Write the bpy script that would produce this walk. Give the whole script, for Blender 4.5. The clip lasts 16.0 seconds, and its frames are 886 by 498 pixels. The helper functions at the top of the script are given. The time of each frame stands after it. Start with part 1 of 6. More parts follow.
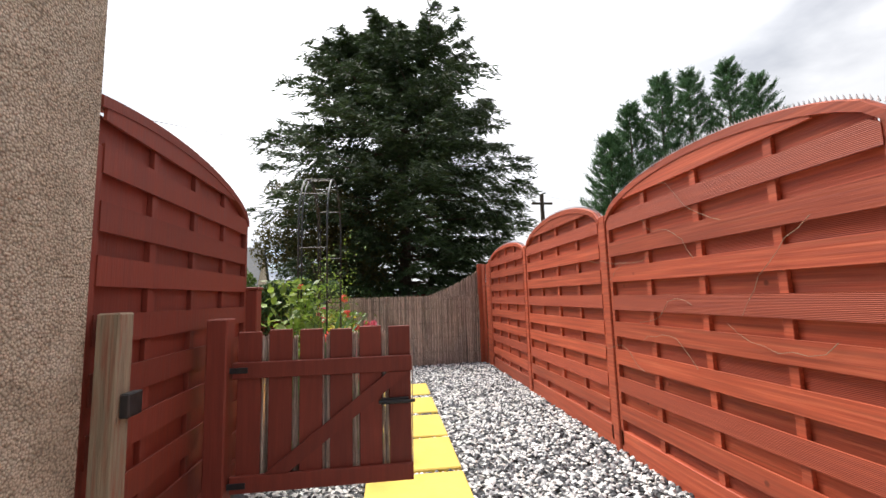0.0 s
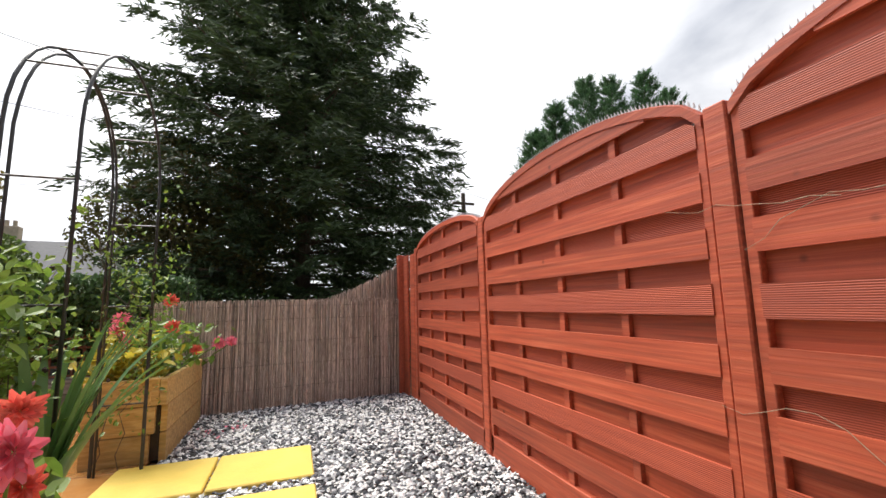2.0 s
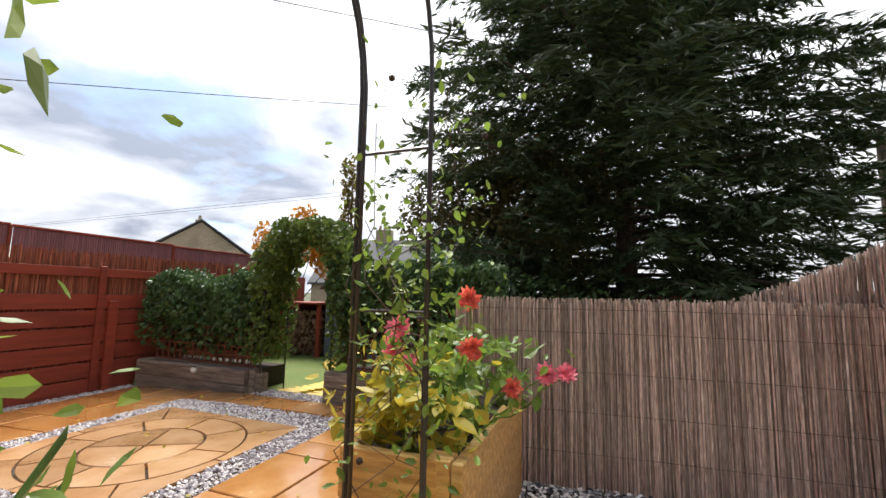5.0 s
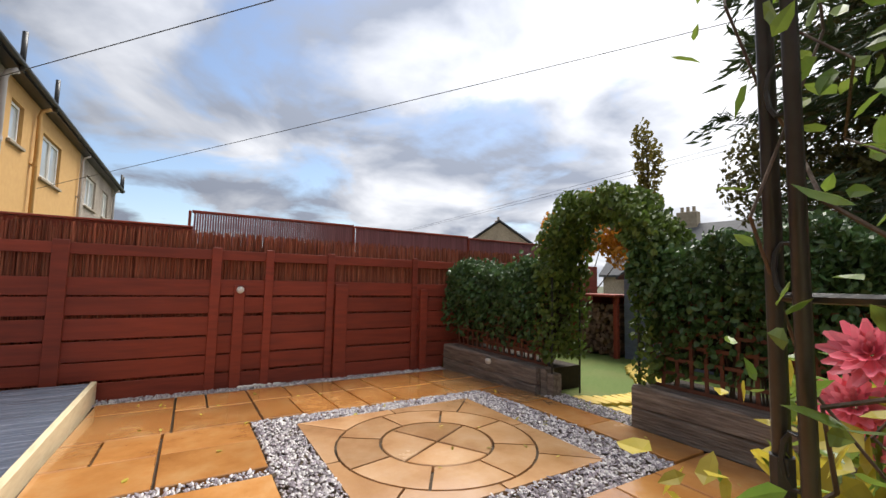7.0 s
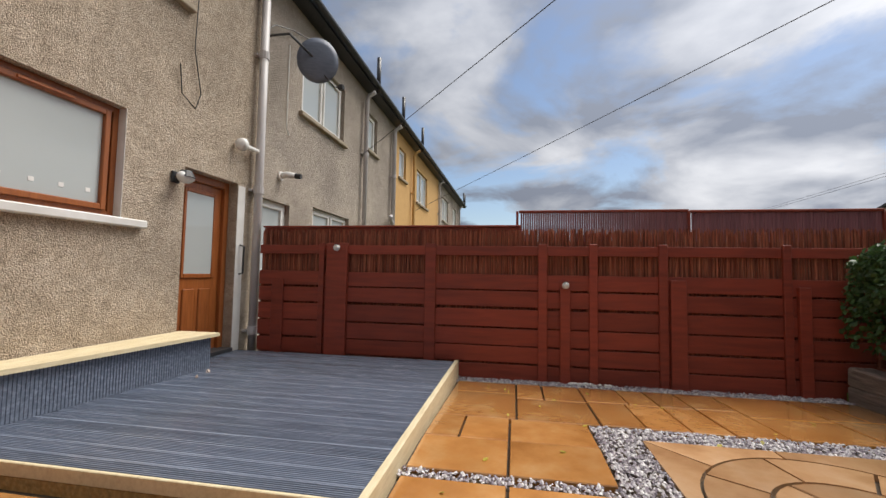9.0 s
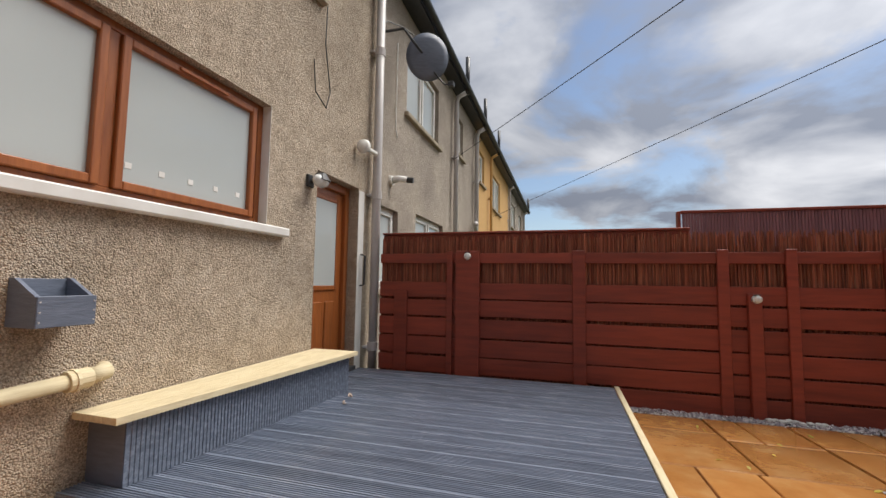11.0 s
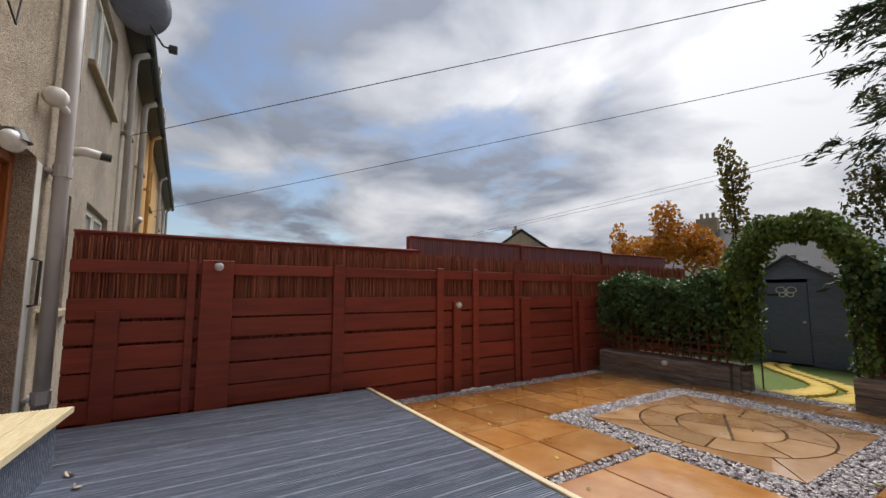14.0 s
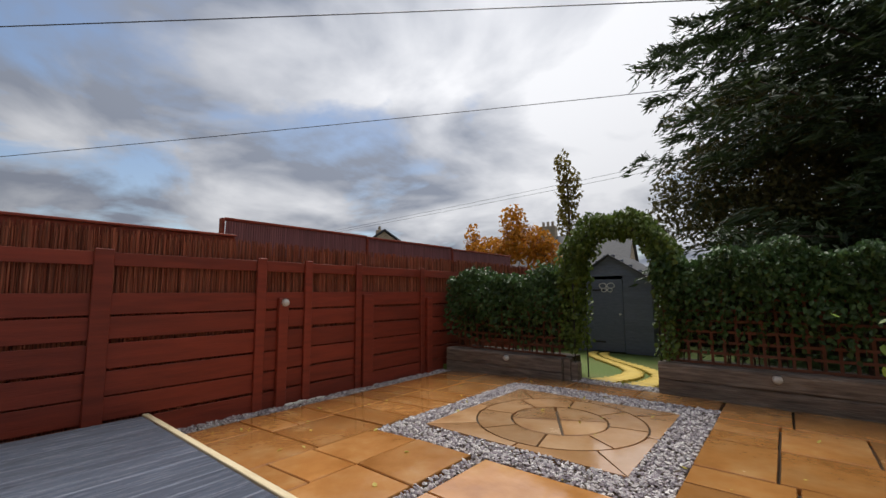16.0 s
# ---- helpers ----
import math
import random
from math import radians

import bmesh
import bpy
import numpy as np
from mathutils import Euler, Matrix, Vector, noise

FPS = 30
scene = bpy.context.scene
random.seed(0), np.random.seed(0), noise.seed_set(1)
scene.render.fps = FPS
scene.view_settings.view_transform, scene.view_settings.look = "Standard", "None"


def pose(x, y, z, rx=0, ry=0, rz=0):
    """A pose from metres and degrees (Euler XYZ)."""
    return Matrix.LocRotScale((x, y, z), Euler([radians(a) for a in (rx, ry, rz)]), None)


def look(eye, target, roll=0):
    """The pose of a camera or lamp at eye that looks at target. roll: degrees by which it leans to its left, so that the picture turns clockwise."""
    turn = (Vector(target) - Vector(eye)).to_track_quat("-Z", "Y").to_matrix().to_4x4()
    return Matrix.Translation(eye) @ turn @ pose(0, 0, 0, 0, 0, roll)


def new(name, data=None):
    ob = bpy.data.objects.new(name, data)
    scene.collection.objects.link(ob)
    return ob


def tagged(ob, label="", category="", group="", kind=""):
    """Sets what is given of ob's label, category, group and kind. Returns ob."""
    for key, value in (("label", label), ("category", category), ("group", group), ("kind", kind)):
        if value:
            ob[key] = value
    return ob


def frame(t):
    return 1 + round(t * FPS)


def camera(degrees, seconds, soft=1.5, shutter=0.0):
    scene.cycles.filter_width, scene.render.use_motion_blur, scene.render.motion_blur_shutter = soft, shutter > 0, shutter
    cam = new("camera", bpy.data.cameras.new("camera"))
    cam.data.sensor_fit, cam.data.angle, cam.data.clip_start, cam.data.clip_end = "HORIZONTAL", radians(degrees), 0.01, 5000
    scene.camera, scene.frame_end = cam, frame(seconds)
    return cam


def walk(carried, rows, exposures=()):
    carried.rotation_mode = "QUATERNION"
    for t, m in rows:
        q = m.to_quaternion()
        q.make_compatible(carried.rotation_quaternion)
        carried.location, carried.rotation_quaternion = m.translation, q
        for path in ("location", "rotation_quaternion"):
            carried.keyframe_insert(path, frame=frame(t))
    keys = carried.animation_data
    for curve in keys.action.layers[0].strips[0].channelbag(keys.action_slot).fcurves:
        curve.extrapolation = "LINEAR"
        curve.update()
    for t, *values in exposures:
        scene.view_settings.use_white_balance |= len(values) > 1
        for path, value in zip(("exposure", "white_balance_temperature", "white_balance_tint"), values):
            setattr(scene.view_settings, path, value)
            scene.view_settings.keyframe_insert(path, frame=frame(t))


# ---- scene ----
cam = camera(93.9, 16.0)
PATH = [
    (0, (-0.711, -0.36, 1.152), (-0.455, 1.61, 1.381), -1.7),
    (0.5, (-0.604, 0.155, 1.13), (-0.203, 2.101, 1.36), -1.6),
    (1, (-0.52, 0.658, 1.119), (0.006, 2.574, 1.353), -1.5),
    (1.5, (-0.434, 1.235, 1.097), (0.199, 3.117, 1.337), -1.5),
    (2, (-0.394, 1.736, 1.086), (0.276, 3.602, 1.347), -1.4),
    (2.5, (-0.349, 2.146, 1.133), (0.28, 4.026, 1.395), -0.8),
    (3, (-0.349, 2.569, 1.192), (0.089, 4.507, 1.42), 0.1),
    (3.5, (-0.477, 2.92, 1.215), (-0.329, 4.905, 1.404), 0.8),
    (3.7, (-0.58, 3.072, 1.216), (-0.518, 5.061, 1.41), 1.0),
    (4.8, (-0.76, 3.83, 1.19), (-1.31, 5.73, 1.40), 1.1),
    (5.3, (-0.96, 4.12, 1.167), (-1.83, 5.91, 1.40), 1.2),
    (5.8, (-1.208, 4.345, 1.143), (-2.327, 5.985, 1.377), 1.3),
    (6, (-1.271, 4.443, 1.132), (-2.495, 6.008, 1.355), 1.2),
    (6.5, (-1.385, 4.605, 1.123), (-2.867, 5.935, 1.314), 1.3),
    (7, (-1.446, 4.712, 1.128), (-3.152, 5.745, 1.289), 1.3),
    (7.5, (-1.509, 4.758, 1.126), (-3.379, 5.448, 1.264), 1.4),
    (8, (-1.607, 4.772, 1.132), (-3.576, 5.101, 1.255), 1.4),
    (8.5, (-1.728, 4.733, 1.114), (-3.725, 4.711, 1.234), 1.0),
    (9, (-1.825, 4.635, 1.1), (-3.792, 4.292, 1.219), 1.0),
    (9.5, (-1.936, 4.513, 1.102), (-3.84, 3.921, 1.248), 0.9),
    (9.7, (-1.978, 4.412, 1.105), (-3.864, 3.766, 1.267), 1.0),
    (11.8, (-2.205, 2.856, 1.132), (-4.181, 2.58, 1.269), 0.7),
    (12, (-2.217, 2.716, 1.136), (-4.207, 2.569, 1.271), 0.9),
    (12.5, (-2.216, 2.446, 1.131), (-4.199, 2.655, 1.283), 1.3),
    (13, (-2.213, 2.255, 1.175), (-4.122, 2.824, 1.351), 1.0),
    (13.5, (-2.183, 2.192, 1.188), (-3.987, 3.034, 1.38), 0.5),
    (14, (-2.196, 2.171, 1.175), (-3.884, 3.225, 1.376), 0.1),
    (14.5, (-2.208, 2.209, 1.159), (-3.791, 3.413, 1.365), -0.0),
    (15, (-2.25, 2.333, 1.138), (-3.735, 3.657, 1.344), -0.3),
    (15.5, (-2.333, 2.548, 1.115), (-3.707, 3.987, 1.325), -0.5),
    (16, (-2.472, 2.81, 1.091), (-3.739, 4.343, 1.3), -0.3),
]
walk(cam, [(t, look(eye, target, roll)) for t, eye, target, roll in PATH],
     exposures=((0.0, 1.1), (3.5, 1.1), (6.0, 1.0), (6.5, 0.85), (7.0, 0.7), (8.0, 0.45), (9.0, 0.35), (12.5, 0.3), (14.0, 0.15), (15.0, 0.1), (16.0, 0.05)))

# ---- world and sun ----
world = bpy.data.worlds.new("sky")
scene.world = world
world.use_nodes = True
wn, wl = world.node_tree.nodes, world.node_tree.links
wn.clear()
w_out = wn.new("ShaderNodeOutputWorld")
w_bg = wn.new("ShaderNodeBackground")
w_bg.inputs["Strength"].default_value = 0.1
w_sky = wn.new("ShaderNodeTexSky")
w_sky.sky_type, w_sky.sun_disc = "NISHITA", False
w_sky.sun_elevation, w_sky.sun_rotation = radians(60), radians(-39)
w_co = wn.new("ShaderNodeTexCoord")
w_sep = wn.new("ShaderNodeSeparateXYZ")
w_up = wn.new("ShaderNodeMath"); w_up.operation = "ADD"; w_up.inputs[1].default_value = 0.22
w_div = wn.new("ShaderNodeVectorMath"); w_div.operation = "DIVIDE"
w_cmb = wn.new("ShaderNodeCombineXYZ")
w_no = wn.new("ShaderNodeTexNoise")
w_no.inputs["Scale"].default_value, w_no.inputs["Detail"].default_value = 1.5, 9
w_no.inputs["Roughness"].default_value, w_no.inputs["Distortion"].default_value = 0.55, 0.3
w_shade = wn.new("ShaderNodeTexNoise")
w_shade.inputs["Scale"].default_value, w_shade.inputs["Detail"].default_value = 1.35, 10
w_shade.inputs["Distortion"].default_value = 0.35
w_cov = wn.new("ShaderNodeValToRGB")
w_cov.color_ramp.elements[0].position, w_cov.color_ramp.elements[1].position = 0.33, 0.45
w_tone = wn.new("ShaderNodeValToRGB")
w_tone.color_ramp.elements[0].position, w_tone.color_ramp.elements[1].position = 0.38, 0.64
w_tone.color_ramp.elements[0].color = (1.6, 1.78, 2.2, 1)
w_tone.color_ramp.elements[1].color = (4.9, 4.95, 5.15, 1)
# the veiled sun brightens the cloud around it
w_dot = wn.new("ShaderNodeVectorMath"); w_dot.operation = "DOT_PRODUCT"
SUN_WAY = Vector((-0.31, 0.39, 0.87)).normalized()
w_dot.inputs[1].default_value = SUN_WAY
w_gl = wn.new("ShaderNodeMapRange")
w_gl.interpolation_type = "SMOOTHSTEP"
w_gl.inputs["From Min"].default_value, w_gl.inputs["From Max"].default_value = 0.2, 1.0
w_gl.inputs["To Min"].default_value, w_gl.inputs["To Max"].default_value = 0.92, 2.0
w_mul = wn.new("ShaderNodeVectorMath"); w_mul.operation = "SCALE"
w_mix = wn.new("ShaderNodeMixRGB")
wl.new(w_co.outputs["Generated"], w_sep.inputs[0])
wl.new(w_sep.outputs["Z"], w_up.inputs[0])
for axis in ("X", "Y", "Z"):
    wl.new(w_up.outputs[0], w_cmb.inputs[axis])
wl.new(w_co.outputs["Generated"], w_div.inputs[0])
wl.new(w_cmb.outputs[0], w_div.inputs[1])
wl.new(w_div.outputs[0], w_no.inputs["Vector"])
wl.new(w_div.outputs[0], w_shade.inputs["Vector"])
# the cloud breaks up over the houses and closes over the side path
w_ton = wn.new("ShaderNodeMath"); w_ton.operation = "ADD"
w_dir = wn.new("ShaderNodeVectorMath"); w_dir.operation = "DOT_PRODUCT"
w_dir.inputs[1].default_value = (0.14, 0.08, 0.0)
w_add = wn.new("ShaderNodeMath"); w_add.operation = "ADD"
w_off = wn.new("ShaderNodeMath"); w_off.operation = "ADD"; w_off.inputs[1].default_value = 0.03
wl.new(w_co.outputs["Generated"], w_dir.inputs[0])
wl.new(w_dir.outputs["Value"], w_off.inputs[0])
wl.new(w_off.outputs[0], w_ton.inputs[1])
wl.new(w_off.outputs[0], w_add.inputs[0]); wl.new(w_no.outputs["Fac"], w_add.inputs[1])
wl.new(w_add.outputs[0], w_cov.inputs["Fac"])
wl.new(w_shade.outputs["Fac"], w_ton.inputs[0])
wl.new(w_ton.outputs[0], w_tone.inputs["Fac"])
wl.new(w_co.outputs["Generated"], w_dot.inputs[0])
wl.new(w_dot.outputs["Value"], w_gl.inputs["Value"])
wl.new(w_tone.outputs["Color"], w_mul.inputs[0])
wl.new(w_gl.outputs[0], w_mul.inputs["Scale"])
wl.new(w_cov.outputs["Color"], w_mix.inputs["Fac"])
wl.new(w_sky.outputs["Color"], w_mix.inputs["Color1"])
wl.new(w_mul.outputs[0], w_mix.inputs["Color2"])
wl.new(w_mix.outputs["Color"], w_bg.inputs["Color"])
wl.new(w_bg.outputs[0], w_out.inputs[0])

sun = new("sun", bpy.data.lights.new("sun", "SUN"))
sun.data.energy, sun.data.angle, sun.data.color = 3.1, radians(38), (1.0, 0.95, 0.88)
sun.matrix_world = look((0, 0, 20), Vector((0, 0, 20)) - SUN_WAY)


# ---- materials ----
def mat(name, colours, rough=0.7, scale=8.0, stretch=(1, 1, 1), bump=0.2, bump_scale=None, metal=0.0, rand=0.0,
        space="Object", stain=None, island=False, coat=0.0, dist=0.01):
    """A procedural surface: noise between colours, fine relief, a slow stain and a change from piece to piece."""
    m = bpy.data.materials.new(name)
    m.use_nodes = True
    n, l = m.node_tree.nodes, m.node_tree.links
    b = n["Principled BSDF"]
    co = n.new("ShaderNodeNewGeometry") if space == "World" else n.new("ShaderNodeTexCoord")
    src = co.outputs["Position"] if space == "World" else co.outputs["Object"]
    mp = n.new("ShaderNodeMapping")
    mp.inputs["Scale"].default_value = stretch
    l.new(src, mp.inputs["Vector"])
    vec = mp.outputs[0]
    info = None
    if rand:
        info = n.new("ShaderNodeNewGeometry").outputs["Random Per Island"] if island else n.new("ShaderNodeObjectInfo").outputs["Random"]
        off = n.new("ShaderNodeVectorMath"); off.operation = "MULTIPLY_ADD"
        cm = n.new("ShaderNodeCombineXYZ")
        for a in range(3):
            l.new(info, cm.inputs[a])
        off.inputs[1].default_value = (37, 53, 29)
        l.new(cm.outputs[0], off.inputs[0]); l.new(vec, off.inputs[2])
        vec = off.outputs[0]
    no = n.new("ShaderNodeTexNoise")
    no.inputs["Scale"].default_value, no.inputs["Detail"].default_value, no.inputs["Roughness"].default_value = scale, 8, 0.62
    l.new(vec, no.inputs["Vector"])
    rp = n.new("ShaderNodeValToRGB")
    els = rp.color_ramp.elements
    while len(els) < len(colours):
        els.new(0.5)
    for i, c in enumerate(colours):
        els[i].position = 0.28 + 0.44 * i / max(1, len(colours) - 1)
        els[i].color = (*c, 1)
    l.new(no.outputs["Fac"], rp.inputs["Fac"])
    col = rp.outputs["Color"]
    if stain:
        s2 = n.new("ShaderNodeTexNoise")
        s2.inputs["Scale"].default_value, s2.inputs["Detail"].default_value = stain[1], 5
        l.new(vec, s2.inputs["Vector"])
        r2 = n.new("ShaderNodeValToRGB")
        r2.color_ramp.elements[0].position, r2.color_ramp.elements[1].position = 0.45, 0.68
        l.new(s2.outputs["Fac"], r2.inputs["Fac"])
        sc = n.new("ShaderNodeMath"); sc.operation = "MULTIPLY"; sc.inputs[1].default_value = stain[2]
        l.new(r2.outputs["Color"], sc.inputs[0])
        mx = n.new("ShaderNodeMixRGB"); mx.inputs["Color2"].default_value = (*stain[0], 1)
        l.new(sc.outputs[0], mx.inputs["Fac"]); l.new(col, mx.inputs["Color1"])
        col = mx.outputs["Color"]
    if rand:
        hs = n.new("ShaderNodeHueSaturation")
        mr = n.new("ShaderNodeMapRange")
        mr.inputs["To Min"].default_value, mr.inputs["To Max"].default_value = 1 - rand, 1 + rand
        l.new(info, mr.inputs["Value"]); l.new(mr.outputs[0], hs.inputs["Value"]); l.new(col, hs.inputs["Color"])
        col = hs.outputs["Color"]
    l.new(col, b.inputs["Base Color"])
    b.inputs["Metallic"].default_value = metal
    b.inputs["Coat Weight"].default_value = coat
    b.inputs["Coat Roughness"].default_value = 0.08
    rr = n.new("ShaderNodeMapRange")
    rr.inputs["To Min"].default_value, rr.inputs["To Max"].default_value = max(0.03, rough - 0.15), min(1, rough + 0.15)
    l.new(no.outputs["Fac"], rr.inputs["Value"]); l.new(rr.outputs[0], b.inputs["Roughness"])
    if bump:
        bn = n.new("ShaderNodeTexNoise")
        bn.inputs["Scale"].default_value, bn.inputs["Detail"].default_value = bump_scale or scale * 3, 4
        l.new(vec, bn.inputs["Vector"])
        bp = n.new("ShaderNodeBump")
        bp.inputs["Strength"].default_value, bp.inputs["Distance"].default_value = bump, dist
        l.new(bn.outputs["Fac"], bp.inputs["Height"]); l.new(bp.outputs[0], b.inputs["Normal"])
    return m


def leaf_mat(name, dark, light, trans=0.25, rough=0.5):
    m = mat(name, [dark, light], rough, 3.0, rand=0.35, island=True, bump=0, space="World")
    b = m.node_tree.nodes["Principled BSDF"]
    b.inputs["Subsurface Weight"].default_value = 0
    t = m.node_tree.nodes.new("ShaderNodeBsdfTranslucent")
    x = m.node_tree.nodes.new("ShaderNodeMixShader")
    x.inputs[0].default_value = trans
    o = m.node_tree.nodes["Material Output"]
    src = b.inputs["Base Color"].links[0].from_socket
    m.node_tree.links.new(src, t.inputs["Color"])
    m.node_tree.links.new(b.outputs[0], x.inputs[1]); m.node_tree.links.new(t.outputs[0], x.inputs[2])
    m.node_tree.links.new(x.outputs[0], o.inputs["Surface"])
    return m


# stained softwood: grain runs along local x after stretch
M_RED = mat("red_stained_wood", [(0.30, 0.046, 0.020), (0.43, 0.080, 0.034), (0.55, 0.135, 0.062)], 0.62, 3.0, (22, 0.55, 22), 0.25, 5, rand=0.22,
            stain=((0.22, 0.045, 0.022), 2.2, 0.6), dist=0.006)
M_RED_RIB = mat("ribbed_red_wood", [(0.33, 0.052, 0.023), (0.48, 0.095, 0.042)], 0.66, 2.5, (10, 0.5, 22), 0.2, 4, rand=0.16, dist=0.006)
def add_ribs(m, spacing, depth=0.35, dark=0.45):
    """Fine machined ribs along a board: soft relief, with the grooves coloured darker."""
    n, l = m.node_tree.nodes, m.node_tree.links
    b = n["Principled BSDF"]
    ge, sx, mu, si, bp = n.new("ShaderNodeNewGeometry"), n.new("ShaderNodeSeparateXYZ"), n.new("ShaderNodeMath"), n.new("ShaderNodeMath"), n.new("ShaderNodeBump")
    mu.operation, si.operation = "MULTIPLY", "SINE"
    mu.inputs[1].default_value = 6.283 / spacing
    bp.inputs["Strength"].default_value, bp.inputs["Distance"].default_value = depth, 0.002
    l.new(ge.outputs["Position"], sx.inputs[0]); l.new(sx.outputs["Z"], mu.inputs[0]); l.new(mu.outputs[0], si.inputs[0]); l.new(si.outputs[0], bp.inputs["Height"])
    l.new(b.inputs["Normal"].links[0].from_socket, bp.inputs["Normal"])
    l.new(bp.outputs[0], b.inputs["Normal"])
    gr, mx = n.new("ShaderNodeMapRange"), n.new("ShaderNodeMixRGB")
    gr.inputs["From Min"].default_value, gr.inputs["From Max"].default_value = 0.2, -1.0
    gr.inputs["To Min"].default_value, gr.inputs["To Max"].default_value = 0.0, dark
    mx.blend_type = "MULTIPLY"
    mx.inputs["Color2"].default_value = (0.35, 0.30, 0.28, 1)
    l.new(si.outputs[0], gr.inputs["Value"]); l.new(gr.outputs[0], mx.inputs["Fac"])
    l.new(b.inputs["Base Color"].links[0].from_socket, mx.inputs["Color1"]); l.new(mx.outputs["Color"], b.inputs["Base Color"])


def add_stones(m, size, strength, dark):
    """Dashed chippings pressed into render: rounded grains, with shade painted into the hollows' colour."""
    n, l = m.node_tree.nodes, m.node_tree.links
    b = n["Principled BSDF"]
    ge, vo, bp = n.new("ShaderNodeNewGeometry"), n.new("ShaderNodeTexVoronoi"), n.new("ShaderNodeBump")
    vo.inputs["Scale"].default_value = size
    bp.invert = True
    bp.inputs["Strength"].default_value, bp.inputs["Distance"].default_value = strength, 0.012
    l.new(ge.outputs["Position"], vo.inputs["Vector"]); l.new(vo.outputs["Distance"], bp.inputs["Height"])
    l.new(b.inputs["Normal"].links[0].from_socket, bp.inputs["Normal"]); l.new(bp.outputs[0], b.inputs["Normal"])
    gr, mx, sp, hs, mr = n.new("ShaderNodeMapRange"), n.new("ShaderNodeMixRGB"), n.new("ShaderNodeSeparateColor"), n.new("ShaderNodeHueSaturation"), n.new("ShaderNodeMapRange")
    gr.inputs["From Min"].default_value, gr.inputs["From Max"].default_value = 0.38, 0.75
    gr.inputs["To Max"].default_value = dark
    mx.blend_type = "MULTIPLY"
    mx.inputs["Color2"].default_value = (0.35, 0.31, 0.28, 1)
    mr.inputs["To Min"].default_value, mr.inputs["To Max"].default_value = 0.78, 1.22
    l.new(vo.outputs["Color"], sp.inputs[0]); l.new(sp.outputs[0], mr.inputs["Value"]); l.new(mr.outputs[0], hs.inputs["Value"])
    l.new(b.inputs["Base Color"].links[0].from_socket, hs.inputs["Color"]); l.new(hs.outputs["Color"], mx.inputs["Color1"])
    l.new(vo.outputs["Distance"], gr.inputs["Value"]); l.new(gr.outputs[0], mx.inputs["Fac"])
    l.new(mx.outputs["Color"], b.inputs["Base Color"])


def pebble_mat(name, tones, rough):
    """Loose stones, each with its own tone out of a few."""
    m = bpy.data.materials.new(name)
    m.use_nodes = True
    n, l = m.node_tree.nodes, m.node_tree.links
    b = n["Principled BSDF"]
    ge, rp, no, mx = n.new("ShaderNodeNewGeometry"), n.new("ShaderNodeValToRGB"), n.new("ShaderNodeTexNoise"), n.new("ShaderNodeMixRGB")
    els = rp.color_ramp.elements
    while len(els) < len(tones):
        els.new(0.5)
    for k, c in enumerate(tones):
        els[k].position, els[k].color = k / len(tones), (*c, 1)
    rp.color_ramp.interpolation = "CONSTANT"
    no.inputs["Scale"].default_value, no.inputs["Detail"].default_value = 90, 4
    mx.blend_type, mx.inputs["Fac"].default_value = "OVERLAY", 0.5
    l.new(ge.outputs["Position"], no.inputs["Vector"]); l.new(ge.outputs["Random Per Island"], rp.inputs["Fac"])
    l.new(rp.outputs["Color"], mx.inputs["Color1"]); l.new(no.outputs["Fac"], mx.inputs["Color2"])
    l.new(mx.outputs["Color"], b.inputs["Base Color"])
    b.inputs["Roughness"].default_value = rough
    return m


def add_knots(m, size=2.4):
    """Scattered dark knots in softwood."""
    n, l = m.node_tree.nodes, m.node_tree.links
    b = n["Principled BSDF"]
    ge, vo, rp, mx = n.new("ShaderNodeNewGeometry"), n.new("ShaderNodeTexVoronoi"), n.new("ShaderNodeValToRGB"), n.new("ShaderNodeMixRGB")
    vo.inputs["Scale"].default_value = size
    rp.color_ramp.elements[0].position, rp.color_ramp.elements[1].position = 0.035, 0.075
    rp.color_ramp.elements[0].color, rp.color_ramp.elements[1].color = (0.75, 0.75, 0.75, 1), (0, 0, 0, 1)
    mx.inputs["Color2"].default_value = (0.10, 0.018, 0.008, 1)
    l.new(ge.outputs["Position"], vo.inputs["Vector"]); l.new(vo.outputs["Distance"], rp.inputs["Fac"]); l.new(rp.outputs["Color"], mx.inputs["Fac"])
    l.new(b.inputs["Base Color"].links[0].from_socket, mx.inputs["Color1"]); l.new(mx.outputs["Color"], b.inputs["Base Color"])


add_ribs(M_RED_RIB, 0.0068)
add_knots(M_RED, 4.2)
M_RED_FAR = mat("dark_red_fence_paint", [(0.21, 0.032, 0.016), (0.30, 0.052, 0.026)], 0.6, 3.0, (10, 1.0, 10), 0.3, 9, rand=0.16,
                stain=((0.15, 0.024, 0.013), 1.6, 0.6), dist=0.006)
M_RED_GATE = mat("dark_red_gate_paint", [(0.17, 0.028, 0.016), (0.24, 0.045, 0.026)], 0.6, 3.0, (14, 14, 1), 0.3, 9, rand=0.15, dist=0.005)
M_REED_RED = mat("red_painted_reed", [(0.13, 0.03, 0.016), (0.30, 0.085, 0.045), (0.42, 0.19, 0.11)], 0.8, 2.5, (30, 30, 1.5), 0.3, rand=0.5, island=True)
M_SCREEN = mat("maroon_slat_screen", [(0.20, 0.075, 0.085), (0.30, 0.13, 0.14)], 0.6, 3, (10, 10, 1), 0.2, rand=0.15, island=True)
